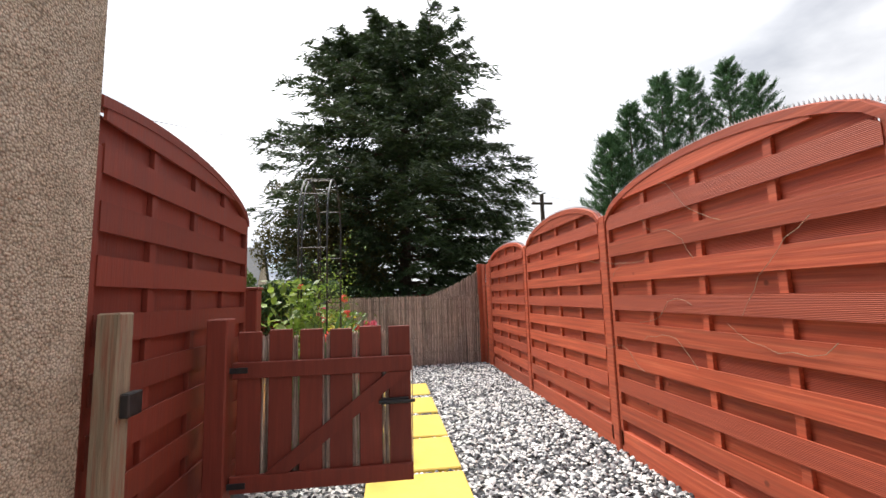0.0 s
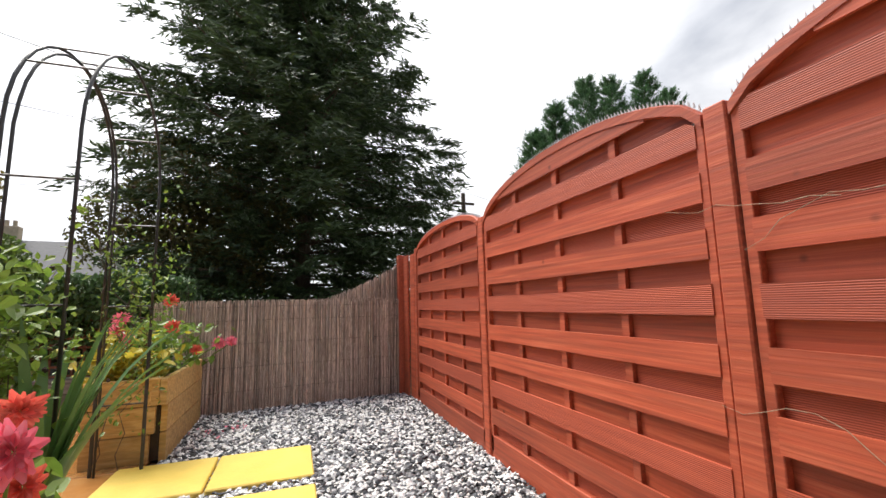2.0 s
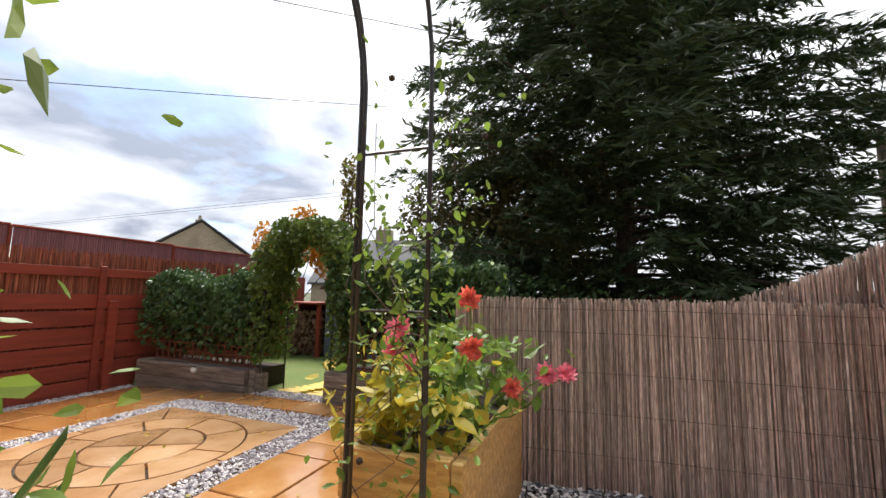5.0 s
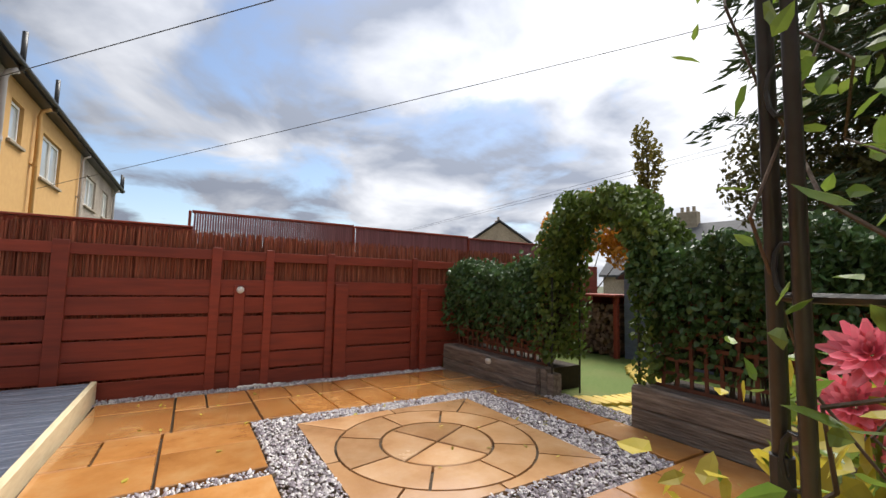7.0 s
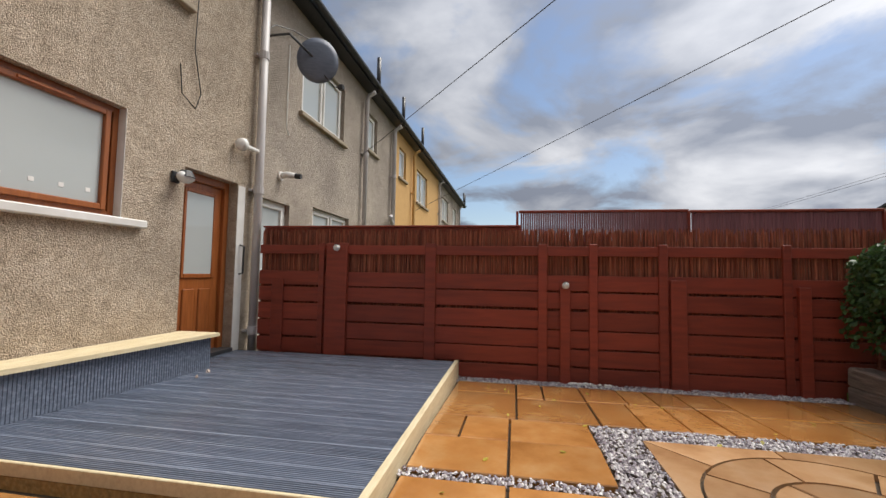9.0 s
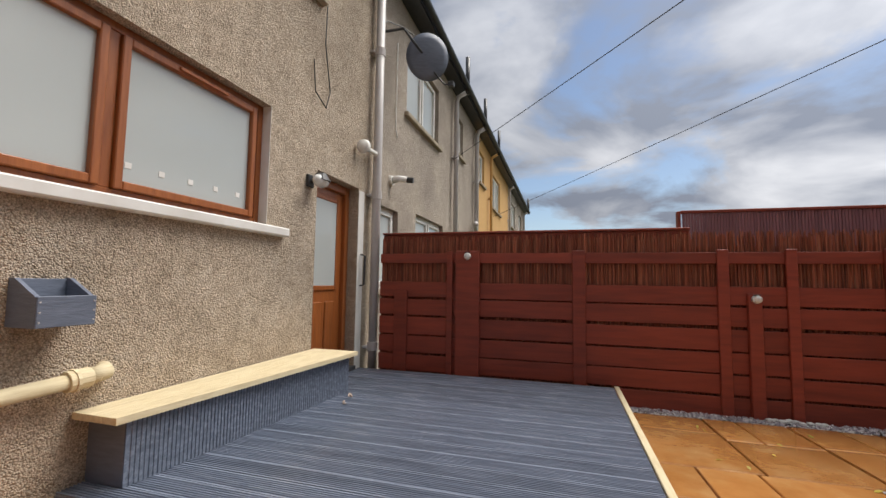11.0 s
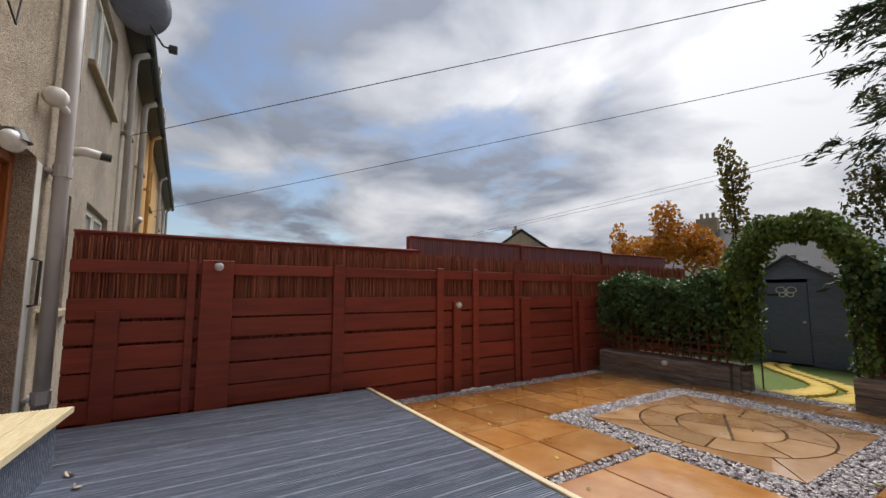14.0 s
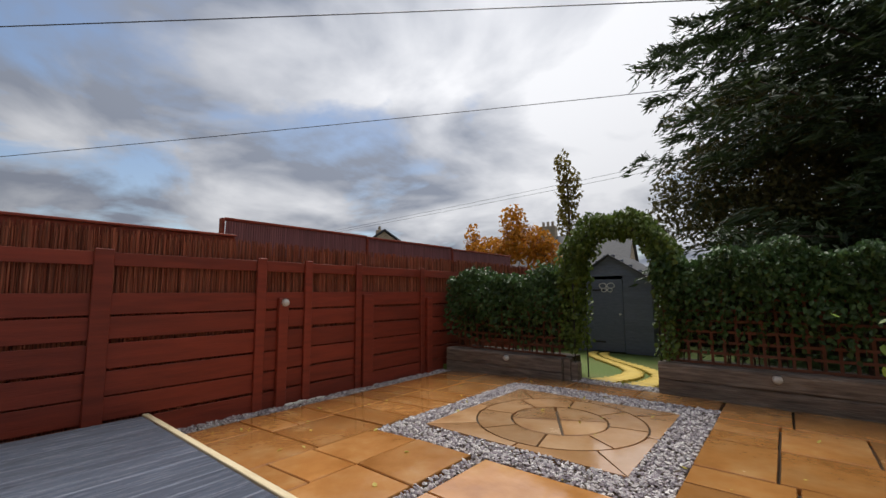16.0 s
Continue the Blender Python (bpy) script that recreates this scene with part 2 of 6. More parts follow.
M_REED = mat("weathered_reed", [(0.20, 0.145, 0.12), (0.46, 0.36, 0.30), (0.70, 0.60, 0.52)], 0.85, 2.5, (20, 20, 5), 0.3, rand=0.6, island=True)
M_HARL = mat("roughcast_render", [(0.46, 0.37, 0.27), (0.60, 0.49, 0.37), (0.69, 0.59, 0.47)], 0.95, 9, (1, 1, 1), 0.5, 30, space="World",
             stain=((0.30, 0.24, 0.18), 0.7, 0.5), dist=0.03)
M_HARL_GREY = mat("grey_roughcast", [(0.46, 0.39, 0.32), (0.60, 0.52, 0.43)], 0.95, 9, (1, 1, 1), 0.5, 30, space="World",
                  stain=((0.24, 0.20, 0.17), 0.6, 0.6), dist=0.025)
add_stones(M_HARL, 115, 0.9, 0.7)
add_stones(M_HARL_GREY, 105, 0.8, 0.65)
M_YELLOW_WALL = mat("yellow_painted_render", [(0.56, 0.32, 0.11), (0.64, 0.39, 0.15)], 0.9, 6, bump=0.5, bump_scale=40, space="World")
M_SANDSTONE = mat("wet_sandstone", [(0.33, 0.135, 0.034), (0.49, 0.225, 0.066), (0.58, 0.34, 0.14)], 0.22, 2.2, (1, 1, 1), 0.7, 5, rand=0.22,
                  stain=((0.34, 0.145, 0.036), 1.3, 0.7), dist=0.014, coat=0.9)
M_CIRCLE = mat("wet_pale_sandstone", [(0.35, 0.18, 0.08), (0.49, 0.285, 0.14), (0.56, 0.37, 0.215)], 0.22, 2.4, (1, 1, 1), 0.7, 6, rand=0.2,
               stain=((0.32, 0.165, 0.065), 1.4, 0.6), dist=0.014, coat=0.9)
M_STEP = mat("yellow_painted_slab", [(0.62, 0.44, 0.07), (0.74, 0.54, 0.11)], 0.6, 5, bump=0.25, bump_scale=50, stain=((0.45, 0.32, 0.08), 3, 0.35), rand=0.05)
M_PEBBLE = pebble_mat("mixed_gravel", [(0.045, 0.048, 0.055), (0.80, 0.80, 0.78), (0.10, 0.105, 0.115), (0.45, 0.45, 0.46), (0.035, 0.037, 0.042), (0.70, 0.68, 0.65), (0.22, 0.22, 0.23), (0.85, 0.85, 0.84)], 0.5)
M_PEBBLE_P = pebble_mat("plum_slate_gravel", [(0.20, 0.17, 0.19), (0.62, 0.58, 0.58), (0.36, 0.31, 0.34), (0.72, 0.69, 0.67), (0.28, 0.25, 0.27), (0.50, 0.46, 0.47)], 0.35)
M_GRAVEL_BED = mat("dark_gravel_bed", [(0.04, 0.042, 0.045), (0.13, 0.13, 0.13)], 0.9, 60, bump=0.6, space="World")
M_MORTAR = mat("dark_joint_sand", [(0.05, 0.035, 0.022), (0.11, 0.08, 0.05)], 0.9, 40, bump=0.5, space="World")
M_DECK = mat("grey_deck_paint", [(0.17, 0.20, 0.26), (0.24, 0.275, 0.35)], 0.26, 3, (12, 1, 12), 0.12, 6, rand=0.14, coat=0.4,
             stain=((0.10, 0.12, 0.165), 2.0, 0.5), dist=0.004)
M_GREY_PAINT = mat("grey_wood_paint", [(0.105, 0.125, 0.17), (0.165, 0.19, 0.25)], 0.5, 4, (2, 2, 10), 0.2, rand=0.1)
M_CREAM = mat("cream_painted_timber", [(0.66, 0.55, 0.34), (0.76, 0.66, 0.45)], 0.6, 4, (2, 12, 12), 0.25, stain=((0.45, 0.33, 0.16), 3, 0.3), rand=0.06)
M_TIMBER = mat("treated_softwood", [(0.30, 0.17, 0.05), (0.46, 0.29, 0.10), (0.60, 0.43, 0.20)], 0.7, 3, (2, 14, 14), 0.35, 8, rand=0.32,
               stain=((0.20, 0.15, 0.06), 2, 0.5))
M_SLEEPER = mat("weathered_sleeper", [(0.07, 0.055, 0.045), (0.20, 0.16, 0.13), (0.38, 0.33, 0.28)], 0.85, 3, (1.0, 10, 10), 0.9, 7, rand=0.15,
                stain=((0.30, 0.25, 0.21), 2.5, 0.5), dist=0.02)
M_OLD_POST = mat("weathered_post_wood", [(0.20, 0.15, 0.10), (0.36, 0.28, 0.19)], 0.85, 3, (14, 14, 1), 0.6, 9, stain=((0.28, 0.06, 0.03), 4, 0.6))
M_OAK = mat("golden_oak_frame", [(0.22, 0.062, 0.016), (0.36, 0.115, 0.030)], 0.35, 3, (12, 12, 1.2), 0.15, 9, rand=0.1)
M_WHITE = mat("white_paint", [(0.70, 0.68, 0.64), (0.80, 0.79, 0.76)], 0.5, 6, bump=0.1, stain=((0.52, 0.48, 0.42), 2.5, 0.35))
M_PIPE = mat("pale_grey_pipe", [(0.46, 0.43, 0.42), (0.58, 0.55, 0.54)], 0.45, 6, bump=0.1, stain=((0.34, 0.31, 0.29), 3, 0.4))
M_BLACK = mat("black_metal", [(0.012, 0.012, 0.013), (0.035, 0.035, 0.036)], 0.4, 20, bump=0.1)
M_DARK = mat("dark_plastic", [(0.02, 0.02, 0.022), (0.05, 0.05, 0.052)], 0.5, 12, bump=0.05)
M_SPIKE = mat("grey_spike_strip", [(0.45, 0.45, 0.46), (0.6, 0.6, 0.62)], 0.4, 12, bump=0)
M_SLATE = mat("roof_slates", [(0.045, 0.048, 0.055), (0.10, 0.10, 0.11)], 0.7, 4, (1, 1, 6), 0.5, 8, space="World")
M_STONE = mat("chimney_stone", [(0.26, 0.21, 0.15), (0.42, 0.35, 0.26)], 0.9, 5, bump=0.5, space="World")
M_SOIL_SHADE = mat("dark_soil_and_hedge_shade", [(0.018, 0.012, 0.008), (0.05, 0.035, 0.022)], 0.95, 25, bump=0.9, space="World")
M_GRASS = mat("lawn_green", [(0.07, 0.12, 0.018), (0.15, 0.21, 0.045)], 0.9, 40, bump=0.8, bump_scale=120, space="World", stain=((0.20, 0.19, 0.06), 1.5, 0.4))
M_FIELD = mat("rough_ground", [(0.05, 0.06, 0.025), (0.10, 0.10, 0.05)], 0.95, 4, bump=0.5, space="World")
M_BARK = mat("brown_bark", [(0.05, 0.035, 0.025), (0.13, 0.09, 0.065)], 0.95, 5, (6, 6, 1), 0.9, 10)
M_LATH = mat("brown_stained_lath", [(0.14, 0.05, 0.03), (0.22, 0.085, 0.05)], 0.75, 4, (6, 6, 6), 0.2, rand=0.15)
M_LOG = mat("split_logs", [(0.10, 0.055, 0.035), (0.27, 0.17, 0.11)], 0.85, 6, bump=0.4, rand=0.35)
M_CONIFER = leaf_mat("dark_conifer_needles", (0.020, 0.040, 0.013), (0.060, 0.095, 0.029), 0.18)
M_LEYLAND = leaf_mat("cypress_green", (0.045, 0.105, 0.045), (0.11, 0.20, 0.085), 0.3)
M_IVY = leaf_mat("glossy_hedge_leaves", (0.028, 0.072, 0.020), (0.105, 0.19, 0.055), 0.25, 0.42)
M_CLIMBER = leaf_mat("climber_leaves", (0.055, 0.11, 0.018), (0.16, 0.22, 0.04), 0.35)
M_BED_LEAF = leaf_mat("fresh_garden_leaves", (0.08, 0.17, 0.025), (0.26, 0.36, 0.06), 0.4, 0.4)
M_YELLOW_LEAF = leaf_mat("yellowing_leaves", (0.34, 0.30, 0.03), (0.55, 0.46, 0.06), 0.4)
M_STRAP = leaf_mat("strap_leaves", (0.06, 0.15, 0.035), (0.16, 0.28, 0.08), 0.25, 0.35)
M_ORANGE_LEAF = leaf_mat("orange_autumn_leaves", (0.42, 0.17, 0.015), (0.62, 0.30, 0.03), 0.4)
M_AUTUMN = leaf_mat("olive_autumn_leaves", (0.12, 0.10, 0.02), (0.26, 0.21, 0.045), 0.35)
M_BIRCH = leaf_mat("fine_olive_leaves", (0.06, 0.062, 0.018), (0.14, 0.12, 0.035), 0.3)
M_CORAL = leaf_mat("coral_petals", (0.75, 0.10, 0.085), (0.85, 0.24, 0.16), 0.3)
M_PINK = leaf_mat("pink_petals", (0.78, 0.12, 0.20), (0.86, 0.30, 0.36), 0.3)
M_SEED = mat("dry_seed_head", [(0.02, 0.014, 0.012), (0.06, 0.04, 0.03)], 0.9, 30, bump=0.4)
M_GLASS = bpy.data.materials.new("glass_with_painted_sky_and_blind")
M_GLASS.use_nodes = True
g = M_GLASS.node_tree.nodes["Principled BSDF"]
# pale base colour stands in for reflected sky and a light blind behind
g.inputs["Base Color"].default_value = (0.44, 0.47, 0.46, 1)
g.inputs["Roughness"].default_value, g.inputs["Metallic"].default_value = 0.03, 0.0
g.inputs["Specular IOR Level"].default_value, g.inputs["IOR"].default_value = 0.6, 1.6
M_LENS = mat("milky_lamp_glass", [(0.62, 0.62, 0.60), (0.75, 0.75, 0.73)], 0.25, 10, bump=0.1)


# ---- mesh helpers ----
def link(name, bm, material, parent=None, label="", smooth=False):
    me = bpy.data.meshes.new(name)
    bm.normal_update()
    bm.to_mesh(me)
    bm.free()
    me.materials.append(material)
    if smooth:
        for p in me.polygons:
            p.use_smooth = True
    ob = new(name, me)
    if parent:
        ob.parent = parent
    if label:
        tagged(ob, label)
    return ob


part = link


def thing(name, label, category, group="", at=(0, 0, 0)):
    e = new(name)
    e.empty_display_size = 0.1
    e.location = at
    return tagged(e, label, category, group)


def add_box(bm, x0, x1, y0, y1, z0, z1, bev=0.0):
    vs = [bm.verts.new((x, y, z)) for z in (z0, z1) for x, y in ((x0, y0), (x1, y0), (x1, y1), (x0, y1))]
    fs = [bm.faces.new([vs[i] for i in f]) for f in ((3, 2, 1, 0), (4, 5, 6, 7), (0, 1, 5, 4), (1, 2, 6, 5), (2, 3, 7, 6), (3, 0, 4, 7))]
    if bev:
        es = {e for f in fs for e in f.edges}
        bmesh.ops.bevel(bm, geom=list(es), offset=bev, segments=1, affect="EDGES")
    return bm


def box(x0, x1, y0, y1, z0, z1, bev=0.004):
    return add_box(bmesh.new(), min(x0, x1), max(x0, x1), min(y0, y1), max(y0, y1), z0, z1, bev)


def add_tube(bm, pts, r, sides=8, r_end=None, cap=True):
    pts = [Vector(p) for p in pts]
    rings = []
    n = len(pts)
    for i, p in enumerate(pts):
        d = (pts[min(i + 1, n - 1)] - pts[max(i - 1, 0)]).normalized()
        a = d.orthogonal().normalized() if i == 0 else (a - d * a.dot(d)).normalized()
        b = d.cross(a)
        rr = r + ((r_end if r_end is not None else r) - r) * i / max(1, n - 1)
        rings.append([bm.verts.new(p + (a * math.cos(t) + b * math.sin(t)) * rr) for t in (2 * math.pi * k / sides for k in range(sides))])
    for u, v in zip(rings, rings[1:]):
        for k in range(sides):
            bm.faces.new((u[k], u[(k + 1) % sides], v[(k + 1) % sides], v[k]))
    if cap:
        bm.faces.new(rings[0][::-1]); bm.faces.new(rings[-1])
    return bm


def tube(pts, r, sides=8, r_end=None):
    return add_tube(bmesh.new(), pts, r, sides, r_end)


def prism(poly, z0, z1, shrink=0.0):
    """A slab with the given outline; its top edge is a little smaller."""
    bm = bmesh.new()
    c = sum((Vector(p) for p in poly), Vector((0, 0))) / len(poly)
    lo = [bm.verts.new((p[0], p[1], z0)) for p in poly]
    mi = [bm.verts.new((p[0], p[1], z1 - shrink)) for p in poly]
    top = []
    for p in poly:
        v = Vector(p); d = (c - v).normalized() * shrink
        top.append(bm.verts.new((v.x + d.x, v.y + d.y, z1)))
    n = len(poly)
    for a, b in ((lo, mi), (mi, top)):
        for i in range(n):
            bm.faces.new((a[i], a[(i + 1) % n], b[(i + 1) % n], b[i]))
    bm.faces.new(top)
    bm.faces.new(lo[::-1])
    return bm


def cloud_mesh(name, verts, faces, material, parent=None, label=""):
    me = bpy.data.meshes.new(name)
    me.from_pydata(verts, [], faces)
    me.materials.append(material)
    ob = new(name, me)
    if parent:
        ob.parent = parent
    if label:
        tagged(ob, label)
    return ob


RNG = np.random.default_rng(7)


def leaves(name, centres, size, material, parent=None, label="", ways=None, aspect=0.55, fold=0.25, flat=0.0, needle=False):
    """Many small folded leaves: six corners, two halves, at the given centres."""
    c = np.asarray(centres, float)
    n = len(c)
    d = RNG.normal(size=(n, 3)) if ways is None else np.asarray(ways, float) + RNG.normal(size=(n, 3)) * 0.35
    d /= np.linalg.norm(d, axis=1)[:, None] + 1e-9
    up = RNG.normal(size=(n, 3)) * (1 - flat) + np.array([0, 0, 1.0]) * (0.4 + flat * 2)
    s = np.cross(d, up); s /= np.linalg.norm(s, axis=1)[:, None] + 1e-9
    nn = np.cross(s, d)
    L = size * RNG.uniform(0.6, 1.3, n)[:, None]
    W = L * aspect * 0.5
    p0, p3 = c - d * L * 0.5, c + d * L * 0.5 - nn * L * 0.08
    mid = c - nn * W * fold
    if not needle:
        m1, m2 = c - d * L * 0.22 - nn * W * fold, c + d * L * 0.16 - nn * W * fold
        q1, q2 = d * L * 0.22, d * L * 0.16
        v = np.stack([p0, c - q1 + s * W, c + q2 + s * W * 0.8, p3, c + q2 - s * W * 0.8, c - q1 - s * W, m1, m2], 1).reshape(-1, 3)
        b = np.arange(n) * 8
        f = []
        for k in ((0, 6, 1), (6, 7, 2, 1), (7, 3, 2), (0, 5, 6), (5, 4, 7, 6), (4, 3, 7)):
            f += np.stack([b + q for q in k], 1).tolist()
        return cloud_mesh(name, v.tolist(), f, material, parent, label)
    l1, r1 = c - d * L * 0.12 + s * W, c - d * L * 0.12 - s * W
    v = np.stack([p0, l1, p3, r1, mid], 1).reshape(-1, 3)
    b = np.arange(n) * 5
    f = np.concatenate([np.stack([b, b + 4, b + 2, b + 1], 1), np.stack([b, b + 3, b + 2, b + 4], 1)])
    return cloud_mesh(name, v.tolist(), f.tolist(), material, parent, label)


def gz(x, y):
    """The patio falls gently towards the long red fence."""
    return min(0.0, 0.045 * (x + 4.6))


# ---- ground ----
bm = bmesh.new()
vs = [bm.verts.new(p) for p in ((-900, -900, -0.32), (900, -900, -0.32), (900, 900, -0.32), (-900, 900, -0.32))]
bm.faces.new(vs)
tagged(link("ground", bm, M_FIELD), "rough green ground reaching to the horizon", "ground", kind="structure")
bm = box(-1.69, 0.99, 1.0, 7.0, -0.3, -0.035, 0)
tagged(link("path_bed", bm, M_GRAVEL_BED), "dark bed under the gravel path", "path", kind="structure")
# unseen ground, made pale like concrete so it bounces light up the side wall
M_BOUNCE_GROUND = mat("pale_bounce_ground", [(0.36, 0.34, 0.30), (0.50, 0.47, 0.42)], 0.9, 6, bump=0.3, bump_scale=60, space="World", stain=((0.28, 0.26, 0.23), 1.2, 0.5))
tagged(link("driveway", box(-1.69, 6.0, -9.0, 0.995, -0.3, -0.02, 0), M_BOUNCE_GROUND), "unseen pale ground added to bounce light onto the house wall", "driveway", kind="structure")
bm = bmesh.new()
xs = [-6.9, -4.6, -0.9]
rows_ = [[bm.verts.new((x, y, z + gz(x, y))) for x in xs for z in (-0.04,)] for y in (1.0, 8.0)]
for i in range(2):
    bm.faces.new((rows_[0][i], rows_[0][i + 1], rows_[1][i + 1], rows_[1][i]))
tagged(link("patio_bed", bm, M_MORTAR), "dark sand bed under the patio slabs", "patio", kind="structure")
bm = box(-6.9, 0.5, 7.95, 16.0, -0.3, -0.03, 0)
tagged(link("lawn", bm, M_GRASS), "short green lawn behind the hedge", "lawn", kind="structure")

# ---- the terrace of houses ----
FY = 1.15          # rear wall line
house = thing("house", "beige roughcast two-storey terraced house", "house", at=(-4.3, FY, 0))


def wall_with_holes(name, x0, x1, z0, z1, holes, material, parent=None, thick=0.3):
    """A wall along x behind y = FY, cut into blocks round its openings (xa, xb, za, zb)."""
    bm = bmesh.new()
    cuts = sorted({x0, x1, *[h[0] for h in holes], *[h[1] for h in holes]})
    for a, b in zip(cuts, cuts[1:]):
        zs = [z0]
        for h in sorted([h for h in holes if h[0] <= a and h[1] >= b], key=lambda h: h[2]):
            zs += [h[2], h[3]]
        zs.append(z1)
        for za, zb in zip(zs[::2], zs[1::2]):
            if zb > za:
                add_box(bm, a, b, FY - thick, FY, za, zb)
    bmesh.ops.remove_doubles(bm, verts=bm.verts, dist=0.0005)
    ob = link(name, bm, material, parent)
    return ob


def keep_parent(ob, parent):
    ob.parent = parent
    ob.matrix_parent_inverse = parent.matrix_basis.inverted()
    return ob


def P(name, bm, material, parent, label="", smooth=False):
    """A part modelled in world metres under a thing that stands elsewhere."""
    ob = link(name, bm, material, None, label, smooth)
    chain = parent.matrix_basis.copy() if parent.parent is None else Matrix.Identity(4)
    ob.parent = parent
    if parent.parent is None:
        ob.matrix_parent_inverse = chain.inverted()
    return ob


OWN = (-4.96, -2.2, 1.55, 2.55)      # kitchen window
DOOR = (-6.52, -5.66, 0.09, 2.20)
UPW = (-5.55, -4.2, 3.95, 5.0)
w_own = keep_parent(wall_with_holes("wall", -6.98, -1.70, -0.3, 5.45, [OWN, DOOR, UPW], M_HARL), house)
P("side_wall", box(-2.0, -1.70, -9.0, FY - 0.30, -0.3, 5.45, 0), M_HARL, house)
P("interior_floor", box(-6.9, -2.0, -7, FY - 0.31, -0.2, 0.0, 0), M_DARK, house)
P("interior_back", box(-6.9, -2.0, FY - 3.0, FY - 2.9, 0.0, 5.4, 0), M_WHITE, house)


def window(parent, xa, xb, za, zb, frame_m, sill_m, mull=(), y=FY - 0.11, sill=0.09, wide=0.055):
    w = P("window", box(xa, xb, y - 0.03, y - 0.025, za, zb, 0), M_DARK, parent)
    w.name = "window"
    me = w.data
    fr = bmesh.new()
    add_box(fr, xa, xa + wide, y - 0.02, y + 0.03, za, zb, 0.004)
    add_box(fr, xb - wide, xb, y - 0.02, y + 0.03, za, zb, 0.004)
    add_box(fr, xa + wide, xb - wide, y - 0.02, y + 0.03, zb - wide, zb, 0.004)
    add_box(fr, xa + wide, xb - wide, y - 0.02, y + 0.03, za, za + wide, 0.004)
    for m in mull:
        add_box(fr, m - 0.035, m + 0.035, y - 0.02, y + 0.028, za + wide, zb - wide, 0.004)
    P("window_frame", fr, frame_m, w)
    edges = [xa + wide, *mull, xb - wide]
    for a, b in zip(edges, edges[1:]):
        a2, b2 = a + 0.036, b - 0.036
        s = bmesh.new()
        add_box(s, a2, a2 + 0.05, y, y + 0.055, za + wide, zb - wide, 0.006)
        add_box(s, b2 - 0.05, b2, y, y + 0.055, za + wide, zb - wide, 0.006)
        add_box(s, a2 + 0.05, b2 - 0.05, y, y + 0.055, za + wide, za + wide + 0.05, 0.006)
        add_box(s, a2 + 0.05, b2 - 0.05, y, y + 0.055, zb - wide - 0.05, zb - wide, 0.006)
        P("sash", s, frame_m, w)
        P("pane", box(a2 + 0.045, b2 - 0.045, y + 0.015, y + 0.021, za + wide + 0.045, zb - wide - 0.045, 0), M_GLASS, w)
    P("sill", box(xa - sill, xb + sill, FY - 0.1, FY + 0.07, za - 0.075, za - 0.002, 0.01), sill_m, w)
    return w


win_own = window(house, *OWN, M_OAK, M_WHITE, mull=(-3.76,), sill=0.22)
rev = bmesh.new()
add_box(rev, OWN[0] - 0.0, OWN[0] + 0.004, FY - 0.10, FY + 0.003, OWN[2], OWN[3])
P("painted_reveal", rev, M_WHITE, win_own)
P("vent", box(-4.55, -4.15, FY - 0.06, FY - 0.04, 2.46, 2.485, 0.004), M_OAK, win_own)
for i in range(5):
    P("sticker", box(-4.75 + i * 0.21, -4.71 + i * 0.21, FY - 0.0885, FY - 0.086, 1.74, 1.775, 0), M_WHITE, win_own)
window(house, *UPW, M_WHITE, M_STONE, mull=(-4.9,))

# back door in its frame
door = P("back_door", box(-6.46, -5.74, FY - 0.20, FY - 0.165, 0.14, 2.13, 0.004), M_OAK, house, "golden oak panelled back door, glazed above")
fr = bmesh.new()
add_box(fr, -6.52, -6.44, FY - 0.25, FY - 0.12, 0.09, 2.20, 0.005)
add_box(fr, -5.75, -5.66, FY - 0.25, FY - 0.12, 0.09, 2.20, 0.005)
add_box(fr, -6.44, -5.75, FY - 0.25, FY - 0.12, 2.11, 2.20, 0.005)
P("door_frame", fr, M_OAK, door)
P("pane", box(-6.30, -5.88, FY - 0.162, FY - 0.156, 1.05, 1.98, 0), M_GLASS, door)
for xa, xb in ((-6.31, -6.12), (-6.07, -5.88)):
    P("panel", box(xa, xb, FY - 0.168, FY - 0.15, 0.28, 0.88, 0.012), M_OAK, door)
bd = bmesh.new()
add_box(bd, -6.34, -6.30, FY - 0.166, FY - 0.148, 1.0, 2.03, 0.006); add_box(bd, -5.88, -5.84, FY - 0.166, FY - 0.148, 1.0, 2.03, 0.006)
add_box(bd, -6.30, -5.88, FY - 0.166, FY - 0.148, 1.0, 1.05, 0.006); add_box(bd, -6.30, -5.88, FY - 0.166, FY - 0.148, 1.98, 2.03, 0.006)
P("glazing_bead", bd, M_OAK, door)
P("threshold", box(-6.52, -5.66, FY - 0.2, FY + 0.03, 0.092, 0.14, 0.005), M_DARK, door)
P("white_reveal", box(-6.66, -6.525, FY - 0.01, FY + 0.006, 0.09, 2.18, 0), M_WHITE, door, "white painted strip beside the door")
hd = bmesh.new()
add_tube(hd, [(-6.60, FY + 0.01, 1.05), (-6.60, FY + 0.06, 1.06), (-6.60, FY + 0.065, 1.40), (-6.60, FY + 0.01, 1.42)], 0.012, 8)
P("grab_handle", hd, M_BLACK, door, "black grab handle by the door")

